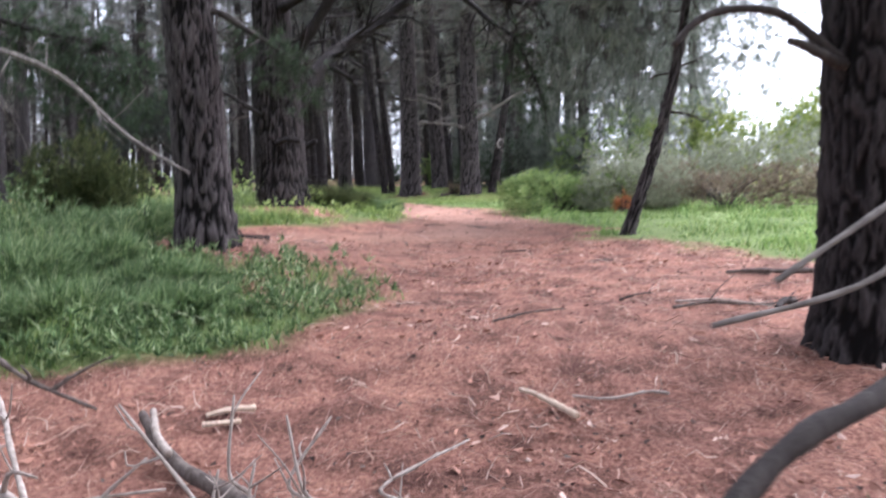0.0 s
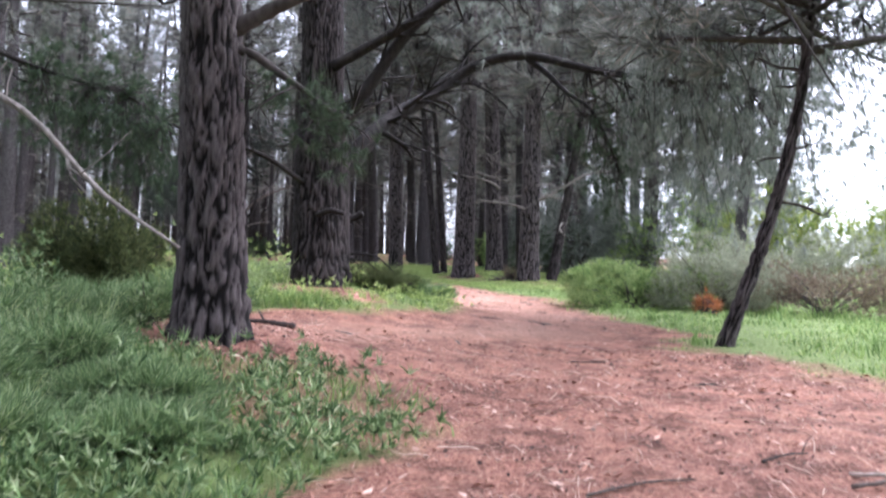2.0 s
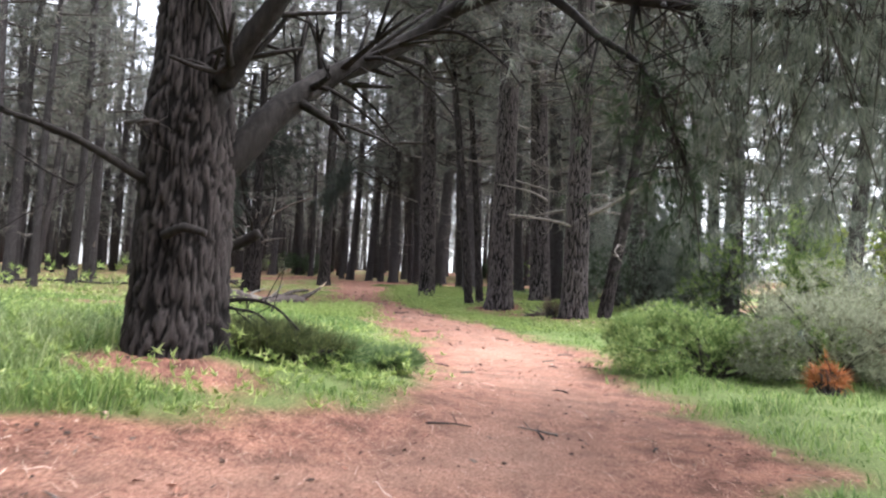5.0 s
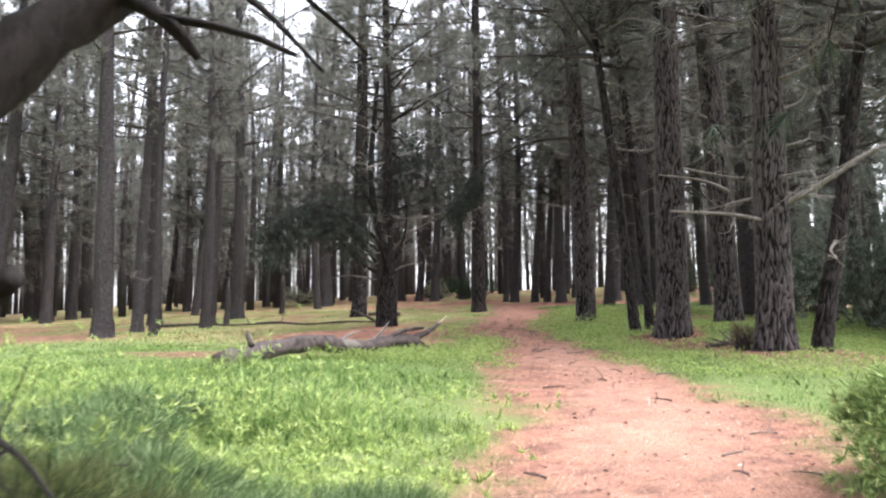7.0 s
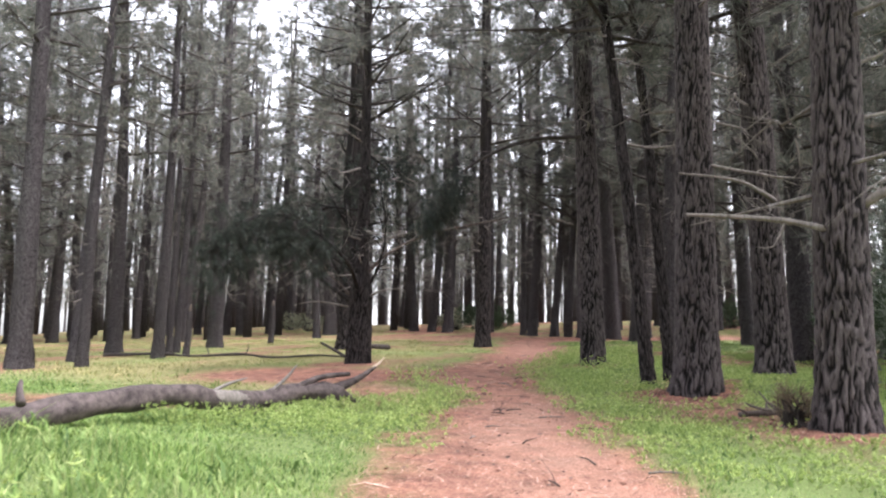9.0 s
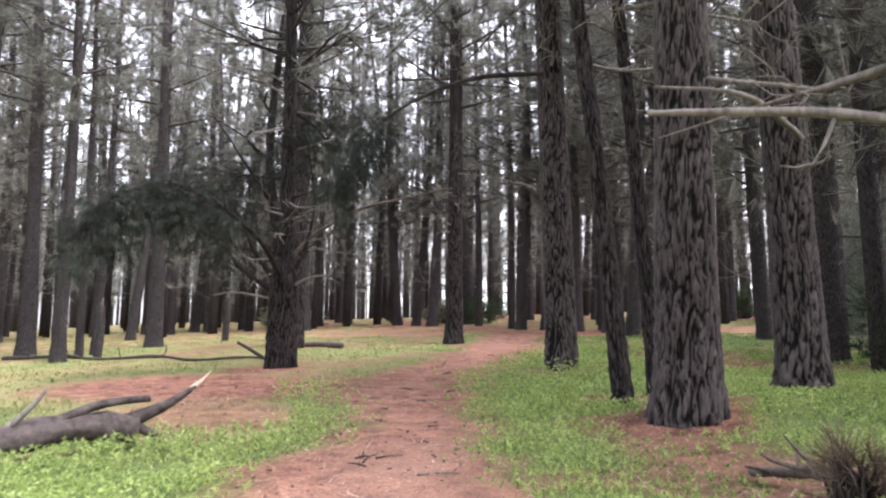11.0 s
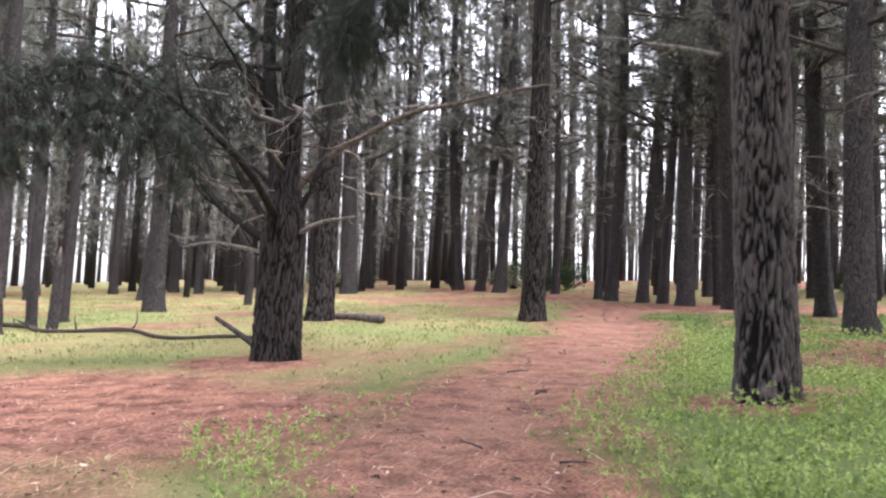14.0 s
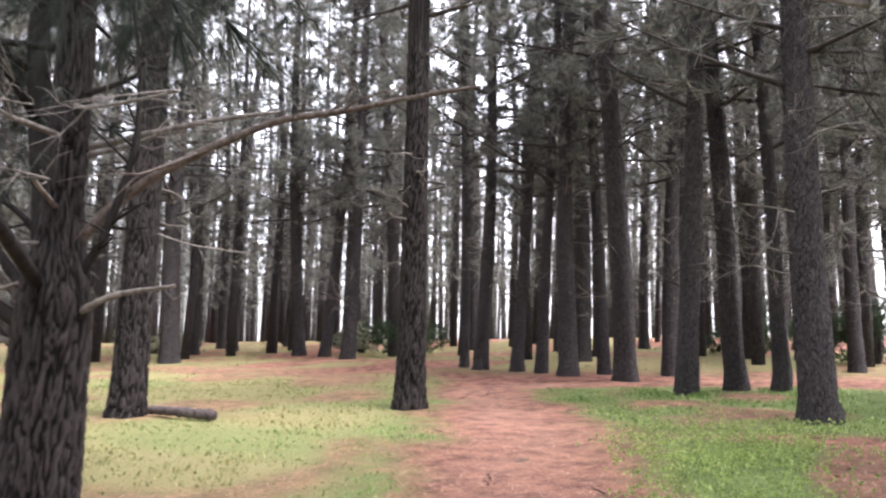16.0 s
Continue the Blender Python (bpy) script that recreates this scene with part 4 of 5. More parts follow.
limb(side, local(side, [(-6.2, 8.4, 3.6), (-5.9, 10.4, 3.7), (-5.2, 12.6, 3.5), (-4.3, 13.1, 3.3), (-3.8, 13.2, 2.9)]), 0.05, 0.012, 8, 0.6, LIMB_DARK)
bough(side, local(side, [(-5.2, 12.8, 3.5), (-4.7, 13.0, 3.4), (-4.3, 13.1, 3.3), (-3.9, 13.2, 3.0)]), 0.3, 520, 30, 0.2, 0.007, NEEDLES_GREEN, 0.35, drop=0.4)


# ---------------- shrubs ----------------
WEED_CLUMPS = [(-1.9, 7.0, 0.45, 0.3), (-1.5, 7.9, 0.4, 0.26), (-2.3, 8.4, 0.5, 0.4), (-3.0, 9.4, 0.6, 0.5), (-2.9, 6.2, 0.6, 0.5), (-3.8, 6.0, 0.7, 0.6), (-1.2, 7.2, 0.35, 0.22), (-2.6, 10.2, 0.45, 0.45), (-3.0, 12.4, 0.6, 0.5), (-1.15, 15.35, 0.4, 0.22), (-0.8, 16.0, 0.4, 0.2), (-1.6, 15.6, 0.4, 0.3), (-2.6, 7.6, 0.5, 0.55), (-3.6, 8.6, 0.7, 0.7), (-4.6, 9.8, 0.8, 0.8), (-3.4, 10.8, 0.6, 0.6), (-5.4, 12.0, 0.8, 0.8), (-2.4, 6.6, 0.4, 0.4), (-4.2, 7.2, 0.7, 0.7), (-5.6, 16.2, 0.8, 0.75), (-6.6, 17.6, 0.9, 0.8), (-5.2, 18.3, 0.6, 0.5), (-3.5, 17.4, 0.5, 0.6), (-4.2, 18.4, 0.6, 0.65), (-2.9, 16.3, 0.5, 0.42), (-3.6, 16.1, 0.5, 0.5), (-2.2, 16.0, 0.35, 0.3)]
def shrub(x, y, rx, ry, h, mat, label, clumps=700, blades=9, length=0.12, width=0.012, group="scrub beside the path", lift=0.0, name="shrub"):
    """An uneven bush: stems from the root and many leafy sprays."""
    e = tagged(new(name), label, "shrub", group)
    e.location = (x, y, H(x, y))
    wood, leaf = Soup(), Soup()
    lobes = [(rng.uniform(-0.8, 0.8) * rx, rng.uniform(-0.7, 0.7) * ry, h * rng.uniform(0.18, 0.62), rng.uniform(0.22, 0.46)) for _ in range(16)]
    c = []
    for k in range(clumps):
        lx, ly, lz, lr = lobes[k % 16]
        d = rng.normal(size=3)
        d /= np.linalg.norm(d)
        r = lr * rng.uniform(0.55, 1.12)
        c.append((lx + d[0] * r * rx, ly + d[1] * r * ry, max(rng.uniform(0.02, 0.15), lz * (1 - 0.35 * (lx / rx) ** 2) + d[2] * r * h * 0.8) + lift))
    c = np.array(c)
    up = c * [1, 1, 0.6] / np.array([rx, ry, h]) + rng.normal(size=c.shape) * 0.4 + [0, 0, 0.5]
    up /= np.linalg.norm(up, axis=1, keepdims=True)
    needles(leaf, c, up, blades, length, width, 0.8, 0.0)
    for k in range(0, clumps, max(1, clumps // 45)):
        tube(wood, spline([(rng.normal() * 0.08, rng.normal() * 0.08, -0.05), c[k] * [0.4, 0.4, 0.6] + rng.normal(size=3) * 0.05, c[k]], 5), np.linspace(0.014, 0.004, 5), 4)
    tagged(part("stem_work", wood, LIMB, e), kind="stuff")
    part("leaves", leaf, mat, e, "", False)
    return e


shrub(2.65, 18.7, 1.3, 1.0, 1.2, BUSH_LIGHT, "rounded yellow-green broom bush at the path's edge", 3200, 11, 0.1, 0.013)
shrub(4.0, 19.0, 1.2, 1.0, 1.4, BUSH_GREY, "pale grey-green feathery bush beside the broom", 2600, 11, 0.12, 0.012)
shrub(5.8, 18.4, 1.4, 1.1, 1.1, BUSH_BROWN, "brown twiggy half-dead scrub bush", 800, 9, 0.16, 0.012)
shrub(8.0, 17.4, 1.7, 1.2, 1.3, BUSH_BROWN, "brown twiggy half-dead scrub bush", 900, 9, 0.16, 0.012)
shrub(6.6, 23.0, 2.2, 1.5, 2.0, BUSH_GREY, "pale grey-green feathery scrub", 1300, 10, 0.2, 0.016)
shrub(9.6, 22.0, 2.4, 1.6, 2.2, BUSH_GREY, "pale grey-green feathery scrub", 1300, 10, 0.2, 0.016)
shrub(9.0, 28.0, 3.0, 2.0, 3.6, TREE_YELLOW, "tall yellow-green sunlit shrub", 1500, 11, 0.26, 0.03)
shrub(13.5, 29.0, 3.4, 2.2, 4.2, TREE_YELLOW, "tall yellow-green sunlit shrub", 1600, 11, 0.26, 0.03)
shrub(5.4, 30.0, 2.2, 1.8, 3.4, BUSH_LIGHT, "dark green young conifer thicket", 1300, 10, 0.24, 0.02)
for x, y, r, h in ((2.6, 32.5, 1.5, 5.0), (4.4, 31.2, 1.7, 5.6), (6.6, 32.8, 1.9, 6.2), (1.0, 41.5, 1.5, 4.6), (8.8, 34.5, 2.0, 5.6)):
    shrub(x, y, r, r * 0.9, h, NEEDLES_PALE, "tall grey-green young pine thicket behind the bushes", 1500, 12, 0.26, 0.014)
shrub(3.4, 34.5, 2.0, 1.6, 2.8, NEEDLES_GREEN, "dark green young conifer thicket", 1300, 10, 0.24, 0.02)
shrub(2.0, 39.0, 1.8, 1.6, 2.6, NEEDLES_GREEN, "dark green young conifer thicket", 1200, 10, 0.24, 0.02)
shrub(0.2, 48.5, 2.0, 1.6, 2.6, BUSH_LIGHT, "green thicket at the wood's edge", 1100, 10, 0.24, 0.022)
shrub(-1.5, 57.5, 1.8, 1.3, 2.6, NEEDLES_GREEN, "dark green thicket at the wood's edge", 900, 9, 0.24, 0.026)
shrub(1.0, 54.0, 1.8, 1.3, 2.8, BUSH_LIGHT, "green thicket at the wood's edge in sun", 900, 9, 0.24, 0.026)
shrub(-4.6, 62.0, 1.8, 1.3, 2.2, NEEDLES_GREEN, "dark green thicket at the wood's edge", 800, 9, 0.24, 0.026)
shrub(-4.45, 13.0, 0.85, 0.8, 1.75, BUSH_OLIVE, "dark olive dense bush among tall grass", 2600, 12, 0.13, 0.011)
shrub(-3.3, 5.2, 0.8, 0.7, 0.75, NEEDLES_GREEN, "low dark green bush in the grass", 600, 12, 0.13, 0.009)
shrub(-17.6, 60.8, 1.7, 1.2, 1.7, NEEDLES_GREEN, "low round green bush between the trunks", 800, 9, 0.2, 0.025)
shrub(-20.0, 62.5, 1.5, 1.2, 1.4, BUSH_GREY, "low grey-green bush between the trunks", 600, 9, 0.2, 0.025)
shrub(-30.0, 62.0, 2.0, 1.3, 1.5, BUSH_GREY, "low grey-green bush between the trunks", 600, 9, 0.2, 0.025)
for x, y, r, h in WEED_CLUMPS:
    shrub(x, y, r, r * 0.9, h, WEED, "tall leafy weed clump in the grass", 520, 11, 0.15, 0.008, "tall weeds", name="weed_clump")
shrub(1.72, 3.1, 0.24, 0.24, 0.85, WEED, "small leafy sprig at the path's edge", 150, 8, 0.09, 0.018, "tall weeds", name="weed_clump")
shrub(0.3, 26.75, 0.16, 0.16, 0.5, BUSH_BROWN, "dry pale brown tussock at the pine's foot", 70, 9, 0.2, 0.008, name="tussock")
fern = shrub(3.75, 17.9, 0.16, 0.14, 0.5, ORANGE, "small rusty orange dead fern", 60, 9, 0.16, 0.016, name="fern")

for x, y, h in ((-1.55, 14.75, 0.34), (-1.25, 14.95, 0.28), (-1.7, 15.1, 0.3)):
    shrub(x, y, 0.42, 0.34, h, BUSH_OLIVE, "heap of dead dark green pine sprays at the trunk's foot", 320, 12, 0.17, 0.006, "brush heap", name="brush_heap")

# ---------------- fallen wood ----------------
def fallen(name, pts, r0, r1, mat, label, twigs=0, size=0.4, category="log", sides=12, ends=True):
    """Fallen wood on the ground; heights are above the ground under each point."""
    w = np.array([(x, y, H(x, y) + z) for x, y, z in pts])
    e = tagged(new(name), label, category, "fallen wood")
    e.location = w[0]
    s = Soup()
    line = spline(w - w[0], 26)
    tube(s, line, np.linspace(r0, r1, 26) * (1 + 0.12 * np.sin(np.arange(26) * 1.7)), sides, 0.22)
    part("stem", s, mat, e)
    for k in range(twigs):
        i = rng.integers(5, 24)
        d = (line[i + 1] - line[i]) / np.linalg.norm(line[i + 1] - line[i]) * 0.6 + rng.normal(size=3) * 0.6 + np.array([0, 0, 0.25])
        d[2] = abs(d[2])
        ln, r = size * rng.uniform(0.4, 1.1), max(0.003, r0 * 0.45)
        t = Soup()
        tube(t, spline([line[i], line[i] + d * ln * 0.5 + rng.normal(size=3) * 0.1 * ln, line[i] + d * ln], 6), np.linspace(r, r * 0.35, 6), 5)
        part("twig", t, mat, e)
    return e


LOG_LINE = [(-6.1, 22.0, 0.12), (-6.2, 22.9, 0.17), (-6.15, 23.8, 0.26), (-6.1, 24.6, 0.3), (-6.0, 25.4, 0.22), (-6.02, 26.1, 0.19), (-5.8, 26.8, 0.24), (-5.55, 27.25, 0.17)]
log = fallen("fallen_log", LOG_LINE, 0.13, 0.12, LOGWOOD, "weathered fallen log with broken branch stubs on grass", 0, 0.3, "log", 18)
for pts, r0, r1, mat, name in [([(-5.62, 27.2, 0.25), (-5.42, 27.45, 0.38), (-5.24, 27.65, 0.55)], 0.075, 0.02, LOGWOOD, "branch_stub"),
                               ([(-5.9, 26.5, 0.27), (-5.7, 26.95, 0.42), (-5.45, 27.3, 0.45)], 0.05, 0.03, LOGWOOD, "branch_stub"),
                               ([(-6.0, 26.2, 0.25), (-5.85, 26.35, 0.45), (-5.75, 26.45, 0.62)], 0.035, 0.01, DEAD, "branch_stub"),
                               ([(-6.1, 25.0, 0.25), (-5.95, 25.3, 0.42), (-5.8, 25.5, 0.5)], 0.035, 0.008, DEAD, "branch_stub"),
                               ([(-6.12, 26.0, 0.12), (-6.1, 26.05, 0.02), (-6.08, 26.1, -0.05)], 0.05, 0.04, LOGWOOD, "branch_stub"),
                               ([(-5.55, 27.25, 0.2), (-5.45, 27.4, 0.1), (-5.35, 27.45, 0.03)], 0.05, 0.02, LOGWOOD, "branch_stub"),
                               ([(-5.85, 22.4, 0.3), (-5.95, 22.45, 0.42), (-6.0, 22.5, 0.5)], 0.045, 0.02, LOGWOOD, "branch_stub")]:
    s = Soup()
    w = np.array([(x, y, H(x, y) + z) for x, y, z in pts])
    tube(s, spline(w - np.array(log.location), 8), np.linspace(r0, r1, 8), 9, 0.15)
    part(name, s, mat, log, "pale splintered stub" if mat is PALE else "")
s = Soup()
w = np.array([(x, y, H(x, y) + z) for x, y, z in [(-6.02, 25.0, 0.29), (-5.96, 25.4, 0.25), (-5.97, 25.8, 0.225)]])
tube(s, spline(w - np.array(log.location), 8), np.array([0.02, 0.085, 0.098, 0.1, 0.1, 0.095, 0.08, 0.02]), 10, 0.1)
part("bare_patch", s, DEAD, log, "pale patch where bark has come off")
s = Soup()
w = np.array([(x, y, H(x, y) + z) for x, y, z in [(-5.27, 27.62, 0.52), (-5.22, 27.68, 0.58), (-5.15, 27.75, 0.68)]])
tube(s, spline(w - np.array(log.location), 6), np.array([0.026, 0.026, 0.022, 0.015, 0.009, 0.003]), 7, 0.5)
part("broken_end", s, PALE, log, "pale splintered end")

fallen("broken_log", [(0.5, 27.0, 0.1), (0.1, 27.4, 0.12), (-0.35, 27.75, 0.06)], 0.045, 0.03, DEADBROWN, "short dark broken branch with splintered ends", 8, 0.4)
fallen("fallen_branch", [(-14.5, 42.3, 0.1), (-13.7, 42.0, 0.12), (-13.0, 41.93, 0.1)], 0.07, 0.085, LOGWOOD, "short mossy fallen branch at a pine's foot", 0, 0.3)
fallen("fallen_branch", [(-20.2, 36.6, 0.06), (-18.4, 37.2, 0.08), (-17.0, 36.9, 0.03), (-15.6, 37.5, 0.07), (-14.2, 37.2, 0.03), (-12.9, 37.6, 0.06), (-11.6, 37.4, 0.03)], 0.05, 0.025, LIMB, "long thin fallen trunk lying in dry grass", 4, 0.5)
fallen("bare_stick", [(1.0, 5.69, 0.015), (1.06, 5.6, 0.028), (1.15, 5.45, 0.03), (1.235, 5.3, 0.03)], 0.01, 0.017, PALE, "pale barkless stick lying on pine needles", 0, 0.1, "stick", 8)
fallen("stick", [(2.14, 7.3, 0.02), (2.4, 7.36, 0.035), (2.6, 7.3, 0.03), (2.9, 7.4, 0.02)], 0.013, 0.008, DEADBROWN, "dark broken stick on the needle litter", 3, 0.22, "stick", 7)
fallen("stick", [(2.2, 7.5, 0.02), (2.5, 7.42, 0.03), (2.86, 7.2, 0.02)], 0.01, 0.006, TWIG, "pale thin stick on the needle litter", 2, 0.2, "stick", 7)
fallen("fallen_branch", [(2.97, 8.9, 0.03), (3.2, 8.84, 0.05), (3.45, 8.78, 0.04), (3.7, 8.68, 0.06), (4.1, 8.6, 0.03)], 0.014, 0.032, DEADBROWN, "dark broken branch lying on needles", 1, 0.2, "branch", 9)
fallen("stick", [(2.8, 7.2, 0.02), (2.9, 7.32, 0.05), (3.0, 7.4, 0.02)], 0.02, 0.03, LIMB, "short broken dark stick on the needle litter", 4, 0.14, "stick", 7)
fallen("stick", [(0.9, 6.9, 0.015), (1.15, 7.05, 0.025), (1.4, 7.15, 0.015)], 0.008, 0.005, DEADBROWN, "thin dark curved stick on needles", 2, 0.2, "stick", 6)
fallen("bark_piece", [(-0.52, 5.5, 0.02), (-0.42, 5.53, 0.03), (-0.3, 5.58, 0.02)], 0.012, 0.016, PALE, "pale split wood chip on needles", 0, 0.1, "stick", 7)
fallen("bark_piece", [(-0.5, 5.38, 0.02), (-0.42, 5.38, 0.03), (-0.33, 5.42, 0.02)], 0.014, 0.012, PALE, "pale split wood chip on needles", 0, 0.1, "stick", 7)
fallen("stick", [(1.25, 5.6, 0.015), (1.42, 5.55, 0.02), (1.62, 5.66, 0.02), (1.72, 5.62, 0.015)], 0.006, 0.009, TWIG, "thin pale crooked twig on needles", 1, 0.1, "stick", 6)
fallen("stick", [(-1.6, 11.4, 0.03), (-1.95, 11.5, 0.05), (-2.3, 11.65, 0.03)], 0.03, 0.015, LIMB, "dark broken stick on the needle litter", 2, 0.25, "stick", 7)
fallen("fallen_branch", [(-0.75, 5.3, 0.1), (-0.62, 5.1, 0.08), (-0.42, 4.85, 0.06), (-0.2, 4.6, 0.08), (0.1, 4.3, 0.06), (0.4, 4.05, 0.08)], 0.02, 0.045, DEADBROWN, "thick dark broken branch lying on needles", 0, 0.3, "branch", 10)
fallen("fallen_branch", [(-0.66, 5.2, 0.15), (-0.58, 5.02, 0.13), (-0.48, 4.88, 0.1)], 0.014, 0.02, TWIG, "short pale broken branch end", 0, 0.2, "branch", 8)
fallen("fallen_branch", [(-2.3, 5.3, 0.62), (-1.75, 5.2, 0.58), (-1.4, 5.1, 0.5), (-1.15, 5.05, 0.36), (-0.85, 5.05, 0.24)], 0.024, 0.007, DEADBROWN, "dead grey-brown branch reaching over needles", 5, 0.3, "branch", 7)
fallen("fallen_branch", [(-1.75, 4.7, 0.42), (-1.3, 4.45, 0.36), (-1.0, 4.3, 0.28), (-0.6, 4.05, 0.2), (-0.25, 3.85, 0.1), (0.1, 3.7, 0.05)], 0.024, 0.016, TWIG, "grey-brown dead branch lying across needles", 9, 0.32, "branch", 7)
fallen("fallen_branch", [(-1.4, 5.1, 0.48), (-1.2, 4.9, 0.36), (-1.05, 4.7, 0.3), (-0.9, 4.45, 0.3), (-0.65, 4.1, 0.18)], 0.013, 0.01, TWIG, "forked pale dead branch above needles", 5, 0.25, "branch", 7)
fallen("fallen_branch", [(1.0, 2.45, 0.75), (1.12, 2.5, 0.86), (1.25, 2.55, 0.92), (1.5, 2.7, 0.92), (1.95, 2.9, 0.6), (2.2, 3.0, 0.0)], 0.016, 0.017, LIMB, "brown bent dead branch beside the path", 0, 0.3, "branch", 9)
fallen("fallen_branch", [(1.1, 2.6, 1.02), (1.3, 2.6, 1.08), (1.55, 2.7, 1.18), (2.0, 2.9, 1.0), (2.5, 3.1, 0.1)], 0.004, 0.006, DEAD, "thin pale bare twig arching from the verge", 3, 0.2, "branch", 6)
fallen("fallen_branch", [(1.15, 2.5, 1.1), (1.35, 2.6, 1.2), (1.6, 2.75, 1.3), (2.0, 3.0, 1.0), (2.4, 3.2, 0.1)], 0.004, 0.006, DEAD, "thin pale bare twig arching from the verge", 3, 0.2, "branch", 6)
for pts in ([(0.34, 3.55, 0.05), (0.1, 3.6, 0.33), (-0.17, 3.69, 0.63)], [(0.08, 3.95, 0.0), (0.07, 3.96, 0.28), (0.06, 3.97, 0.56)], [(0.17, 3.85, 0.0), (0.25, 3.95, 0.25), (0.34, 4.03, 0.48)], [(0.3, 3.8, 0.0), (0.3, 3.9, 0.25), (0.22, 3.95, 0.5)], [(0.12, 3.9, 0.0), (0.14, 3.92, 0.2), (0.12, 3.95, 0.36)], [(-0.02, 4.0, 0.0), (0.0, 4.02, 0.16), (-0.02, 4.05, 0.32)], [(0.3, 3.85, 0.0), (0.5, 4.2, 0.14), (0.75, 4.6, 0.2)]):
    fallen("dead_twig", [pts[0], (pts[1][0] + 0.035, pts[1][1], pts[1][2] - 0.04), (pts[1][0] - 0.03, pts[1][1], pts[1][2] + 0.05), pts[2]], 0.010, 0.004, TWIG, "upright bare twig of a fallen branch", 4, 0.16, "twig", 6)
twig_rng = random.Random(5)
for _ in range(75):
    y = twig_rng.uniform(3, 48)
    x = twig_rng.uniform(float(np.interp(y, LEFT_Y, LEFT_X)), float(np.interp(y, RIGHT_Y, RIGHT_X)))
    if cover(x, y)[0] > 0.4:
        continue
    a, ln = twig_rng.uniform(0, 3.14), twig_rng.uniform(0.1, 0.34)
    dx, dy = math.cos(a) * ln / 2, math.sin(a) * ln / 2
    fallen("twig", [(x - dx, y - dy, 0.012), (x, y, 0.02), (x + dx, y + dy, 0.012)], 0.009, 0.004, twig_rng.choice([LIMB, LIMB, DEAD]), "thin dry twig on the needle litter", 1, 0.12, "twig", 5)

# ---------------- grass and needle litter ----------------
def blades(soup, x, y, tall, width):
    k = len(x)
    z = height(x, y) - 0.01
    a = rng.uniform(0, 2 * np.pi, k)
    side = np.stack([np.cos(a), np.sin(a), 0 * a], 1) * width[:, None] / 2
    b = a + np.pi / 2 + rng.normal(size=k) * 0.5
    bend = np.stack([np.cos(b), np.sin(b), 0 * b], 1) * (tall * rng.uniform(0.3, 1.3, k))[:, None]
    p = np.stack([x, y, z], 1)
    mid = p + bend * 0.35 + np.stack([0 * a, 0 * a, tall * 0.6], 1)
    tip = p + bend + np.stack([0 * a, 0 * a, tall * rng.uniform(0.75, 1.0, k)], 1)
    v = np.stack([p - side, p + side, mid + side * 0.7, mid - side * 0.7, tip], 1)
    i = np.arange(k)[:, None] * 5
    soup.add(v, i + np.array([[0, 1, 2, 3]]), i + np.array([[3, 2, 4]]))


def scatter(n, x0, x1, y0, y1, seed):
    r = np.random.default_rng(seed)
    x, y = r.uniform(x0, x1, n), r.uniform(y0, y1, n)
    g, d = cover(x, y)
    return x, y, g, d, r.random(n)


lush, straw = Soup(), Soup()
for n, x0, x1, y0, y1, tall, wide, seed in [(80000, -8, 0.5, 4, 12.5, 0.12, 0.010, 1), (110000, -9, 0.5, 12, 20, 0.09, 0.011, 2), (170000, -14, 0, 19, 29, 0.055, 0.012, 3),
                                            (60000, 0.5, 9, 8, 22, 0.09, 0.013, 4), (80000, -8, 3, 30, 43, 0.035, 0.012, 14), (180000, -8, 4, 22, 42, 0.04, 0.012, 5), (150000, -30, -4, 26, 50, 0.06, 0.016, 6), (60000, -10, 6, 40, 52, 0.07, 0.016, 7), (70000, -34, 16, -8, 34, 0.1, 0.03, 8), (30000, -40, 10, 44, 70, 0.09, 0.03, 9)]:
    x, y, g, d, u = scatter(n, x0, x1, y0, y1, seed)
    tuft = 0.35 + 1.1 * vnoise(x, y, 0.45, 8) * (0.5 + vnoise(x, y, 1.6, 9))
    tuft = np.where(y < 21, 0.12 + 2.6 * vnoise(x, y, 0.4, 8) ** 2 * (0.45 + vnoise(x, y, 1.6, 9)), tuft)
    keep = (u < g * (0.35 + 0.65 * vnoise(x, y, 0.5, 10))) & (g > 0.08)
    for soup, mask in ((lush, keep & (rng.random(n) > d)), (straw, keep & (rng.random(n) < d))):
        if mask.any():
            k = mask.sum()
            blades(soup, x[mask], y[mask], tall * tuft[mask] * rng.uniform(0.5, 1.3, k) * (0.35 + 0.65 * g[mask]) * (1 + 1.5 * step01(1.6, 5.0, -x[mask]) * (y[mask] < 23)), wide * rng.choice([0.4, 0.6, 0.85, 1.3], k))
for soup, mat, label, name in ((lush, GRASS, "lush green grass in uneven tufts", "grass"), (straw, DRY, "short yellowing dry grass", "dry_grass")):
    tagged(new(name, soup.mesh(name, mat, False)), label, "grass", kind="stuff")

# tall pale grass behind the first pine
tall_blades = Soup()
x, y, g, d, u = scatter(30000, -8, -2.0, 7.5, 15.5, 71)
keep = (g > 0.5) & (u < 1.3 * vnoise(x, y, 0.8, 72) * step01(-2.0, -3.2, x))
x, y = x[keep], y[keep]
k = len(x)
blades(tall_blades, x, y, 0.62 * rng.uniform(0.4, 1.0, k) * (0.45 + 0.55 * vnoise(x, y, 0.6, 73)), 0.009 * rng.uniform(0.6, 1.4, k))
tagged(new("tall_grass", tall_blades.mesh("tall_grass", TALL, False)), "tall pale green feathery grass behind the pine", "grass", kind="stuff")

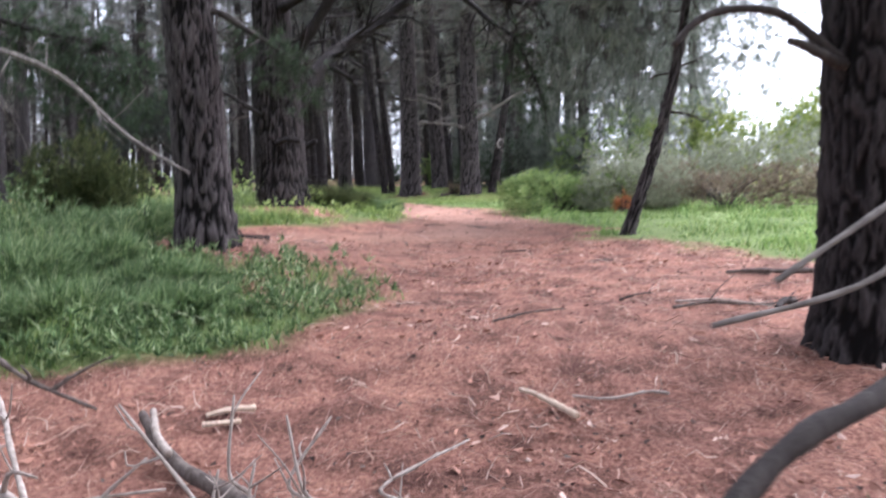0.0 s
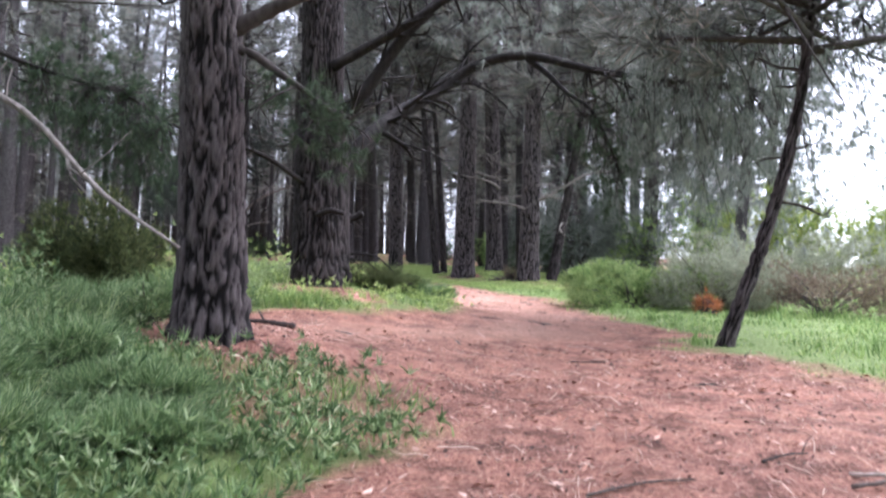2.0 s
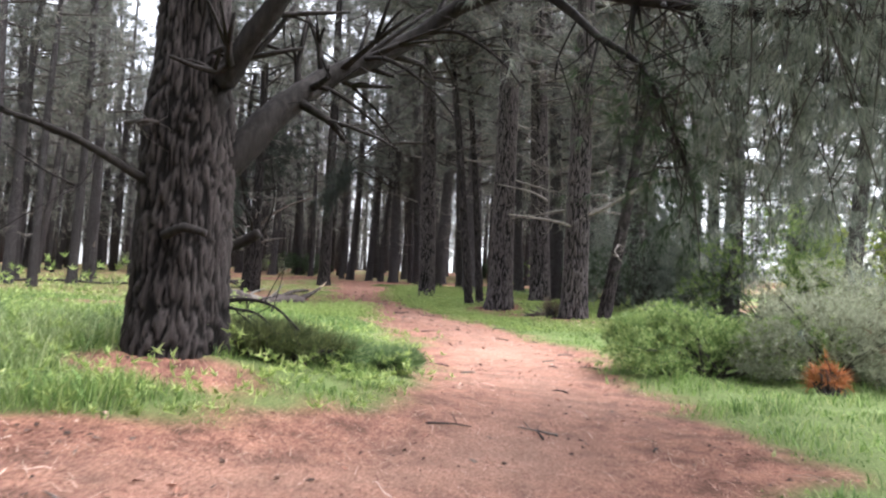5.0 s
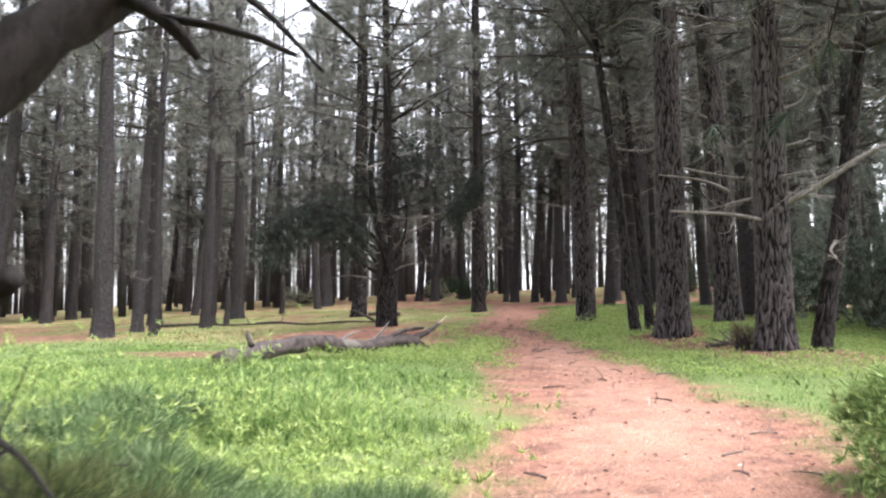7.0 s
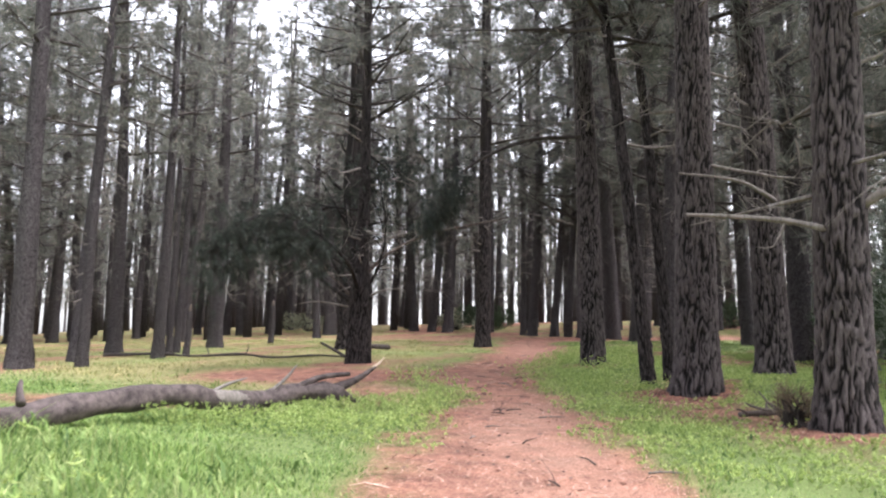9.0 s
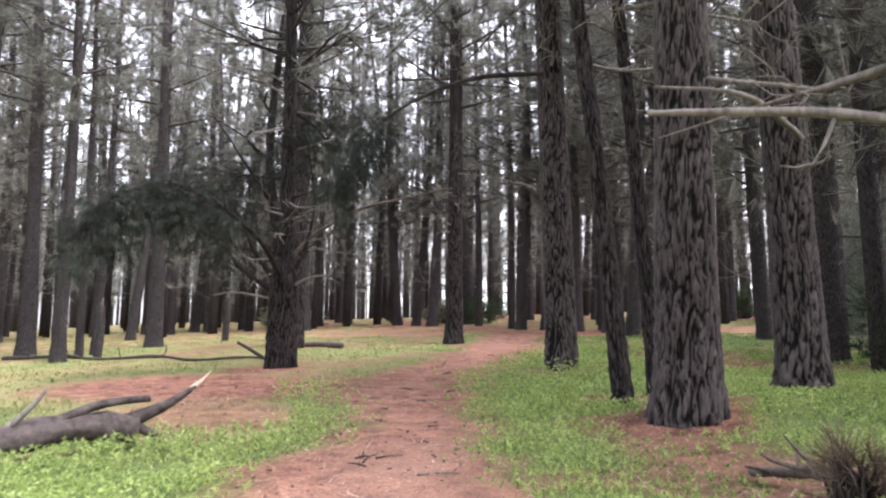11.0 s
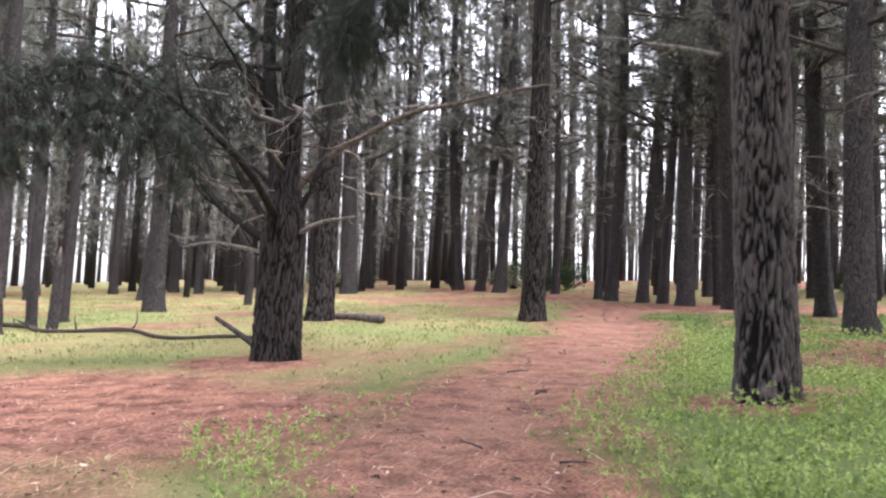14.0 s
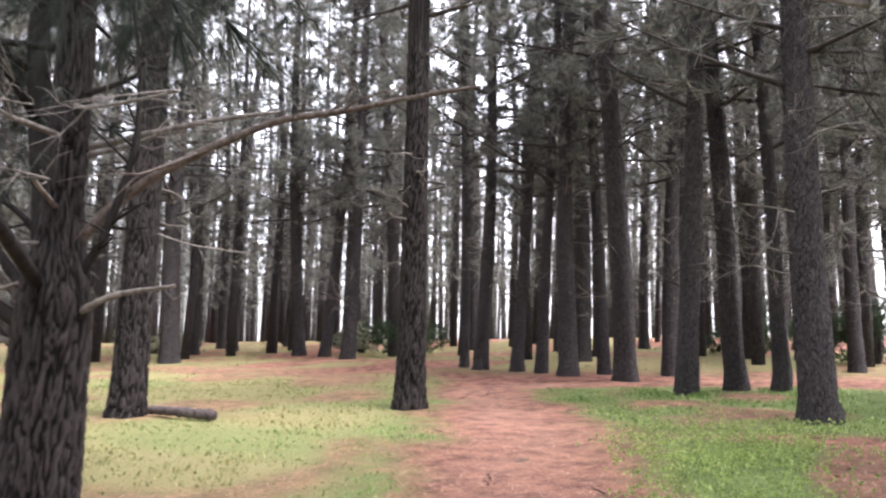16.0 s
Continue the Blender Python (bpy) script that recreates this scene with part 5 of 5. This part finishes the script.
weeds, clover = Soup(), Soup()
for n, x0, x1, y0, y1, size, seed in [(26000, -8, 0.3, 5, 12.5, 0.085, 41), (8000, -9, 0.2, 12, 21, 0.075, 42), (60000, -7, 3, 24, 43, 0.042, 43)]:
    x, y, g, d, u = scatter(n, x0, x1, y0, y1, seed)
    keep = (u < g * (0.25 + 1.1 * vnoise(x, y, 0.6, 44))) & (d < 0.5)
    x, y = x[keep], y[keep]
    k = len(x)
    lift = rng.uniform(0.0, 0.15, k) * np.where(y < 21, 0.15 + 2.3 * vnoise(x, y, 0.33, 46) ** 2, 0.5 + vnoise(x, y, 1.2, 45)) * (1 + 2.6 * step01(1.4, 4.0, -x)) * np.where(y < 23, 1.0, 0.38) + 0.01
    needles(weeds if seed == 41 else clover, np.stack([x, y, height(x, y) + lift], 1), np.stack([rng.normal(size=k) * 0.4, rng.normal(size=k) * 0.4, np.ones(k)], 1), 8, size, np.where(y < 23, 0.018, 0.016).repeat(8)[:, None], 1.3, 0.1)
tagged(new("weeds", weeds.mesh("weeds", WEED, False)), "low leafy green weeds among the grass", "weeds", kind="stuff")
tagged(new("clover", clover.mesh("clover", CLOVER, False)), "bright green low clover round the trunks", "clover", kind="stuff")

litter = Soup()
for n, y0, y1, ln, wd, seed in [(60000, 2.5, 10, 0.13, 0.004, 21), (60000, 10, 24, 0.16, 0.006, 22), (60000, 22, 42, 0.18, 0.009, 23)]:
    x, y, g, d, u = scatter(n * 2, -12, 7, y0, y1, seed)
    keep = (g < 0.6) & (u < 0.8 - 0.7 * worn(x, y))
    x, y = x[keep][:n], y[keep][:n]
    k = len(x)
    a, l2 = rng.uniform(0, np.pi, k), ln * rng.uniform(0.4, 1.2, k) / 2
    c = np.stack([np.cos(a), np.sin(a)], 1)
    e1, e2 = np.stack([x, y], 1) - c * l2[:, None], np.stack([x, y], 1) + c * l2[:, None]
    up = rng.uniform(0.004, 0.022, k)
    s2 = np.stack([-c[:, 1], c[:, 0]], 1) * wd / 2
    z1, z2 = height(e1[:, 0], e1[:, 1]) + 0.004, height(e2[:, 0], e2[:, 1]) + up
    v = np.stack([np.c_[e1 - s2, z1], np.c_[e1 + s2, z1], np.c_[e2, z2]], 1)
    litter.add(v, None, np.arange(3 * k).reshape(-1, 3))
for n, y0, y1, ln, wd, seed in [(9000, 2.5, 12, 0.07, 0.022, 31), (4000, 12, 42, 0.06, 0.02, 32)]:
    x, y, g, d, u = scatter(n, -10, 6, y0, y1, seed)
    keep = (g < 0.5) & (vnoise(x, y, 0.8, 33) > 0.45)
    x, y = x[keep], y[keep]
    k = len(x)
    a = rng.uniform(0, 2 * np.pi, (k, 1)) + np.array([[0.0, 1.9, 3.1, 4.6]]) + rng.normal(size=(k, 4)) * 0.3
    rad = ln / 2 * rng.uniform(0.5, 1.2, (k, 1)) * np.array([[1, wd / ln * 1.4, 1, wd / ln * 1.4]])
    px, py = x[:, None] + np.cos(a) * rad, y[:, None] + np.sin(a) * rad
    v = np.stack([px, py, height(px, py) + rng.uniform(0.004, 0.03, (k, 4))], -1)
    litter.add(v, np.arange(4 * k).reshape(-1, 4))
tagged(new("needle_litter", litter.mesh("needle_litter", LITTER, False)), "rust-red fallen pine needles covering the path", "pine needles", kind="stuff")

stalks = Soup()
for n, y0, y1, ln, wd, seed in [(5200, 2.5, 12, 0.2, 0.007, 61), (1800, 12, 36, 0.26, 0.009, 62)]:
    x, y, g, d, u = scatter(n, -9, 6, y0, y1, seed)
    keep = (g < 0.5) & (u < 0.25 + 0.75 * vnoise(x, y, 0.7, 63))
    x, y = x[keep], y[keep]
    k = len(x)
    a, bend, size = rng.uniform(0, 2 * np.pi, k), rng.normal(size=k) * 0.9, ln * rng.uniform(0.35, 1.2, k)
    rows = []
    for f in (0.0, 0.33, 0.66, 1.0):
        px = x + size * f * np.cos(a + bend * f)
        py = y + size * f * np.sin(a + bend * f)
        lift = height(px, py) + 0.008 + 0.05 * np.sin(f * 2.6) * rng.uniform(0, 1, k)
        w = wd * (1 - 0.6 * f) / 2
        rows += [np.stack([px - w * np.sin(a), py + w * np.cos(a), lift], 1), np.stack([px + w * np.sin(a), py - w * np.cos(a), lift + 0.003], 1)]
    i = np.arange(k)[:, None, None] * 8
    stalks.add(np.stack(rows, 1), (i + np.array([[[0, 1, 3, 2], [2, 3, 5, 4], [4, 5, 7, 6]]])).reshape(-1, 4))
tagged(new("dry_stalks", stalks.mesh("dry_stalks", STALKS, False)), "curled pale dry stalks on the needle litter", "pine needles", kind="stuff")

flakes = Soup()
for n, y0, y1, size, seed in [(9000, 2.5, 12, 0.038, 51), (7000, 11, 34, 0.06, 52)]:
    x, y, g, d, u = scatter(n, -8, 6, y0, y1, seed)
    keep = (g < 0.5) & (u < 0.15 + 0.85 * step01(0.4, 0.7, vnoise(x, y, 0.55, 53)))
    x, y = x[keep], y[keep]
    k = len(x)
    a = rng.uniform(0, 2 * np.pi, (k, 1)) + np.array([[0.0, 1.7, 3.2, 4.5]]) + rng.normal(size=(k, 4)) * 0.3
    rad = size / 2 * rng.uniform(0.4, 1.3, (k, 1)) * rng.uniform(0.4, 1.0, (k, 4))
    px, py = x[:, None] + np.cos(a) * rad, y[:, None] + np.sin(a) * rad
    flakes.add(np.stack([px, py, height(px, py) + rng.uniform(0.003, 0.022, (k, 4))], -1), np.arange(4 * k).reshape(-1, 4))
tagged(new("bark_flakes", flakes.mesh("bark_flakes", CHIPS, False)), "dark bark flakes and cone scales among the needles", "bark", kind="stuff")

for proto in KINDS:
    for ob in (*proto.children_recursive, proto):
        bpy.data.objects.remove(ob)
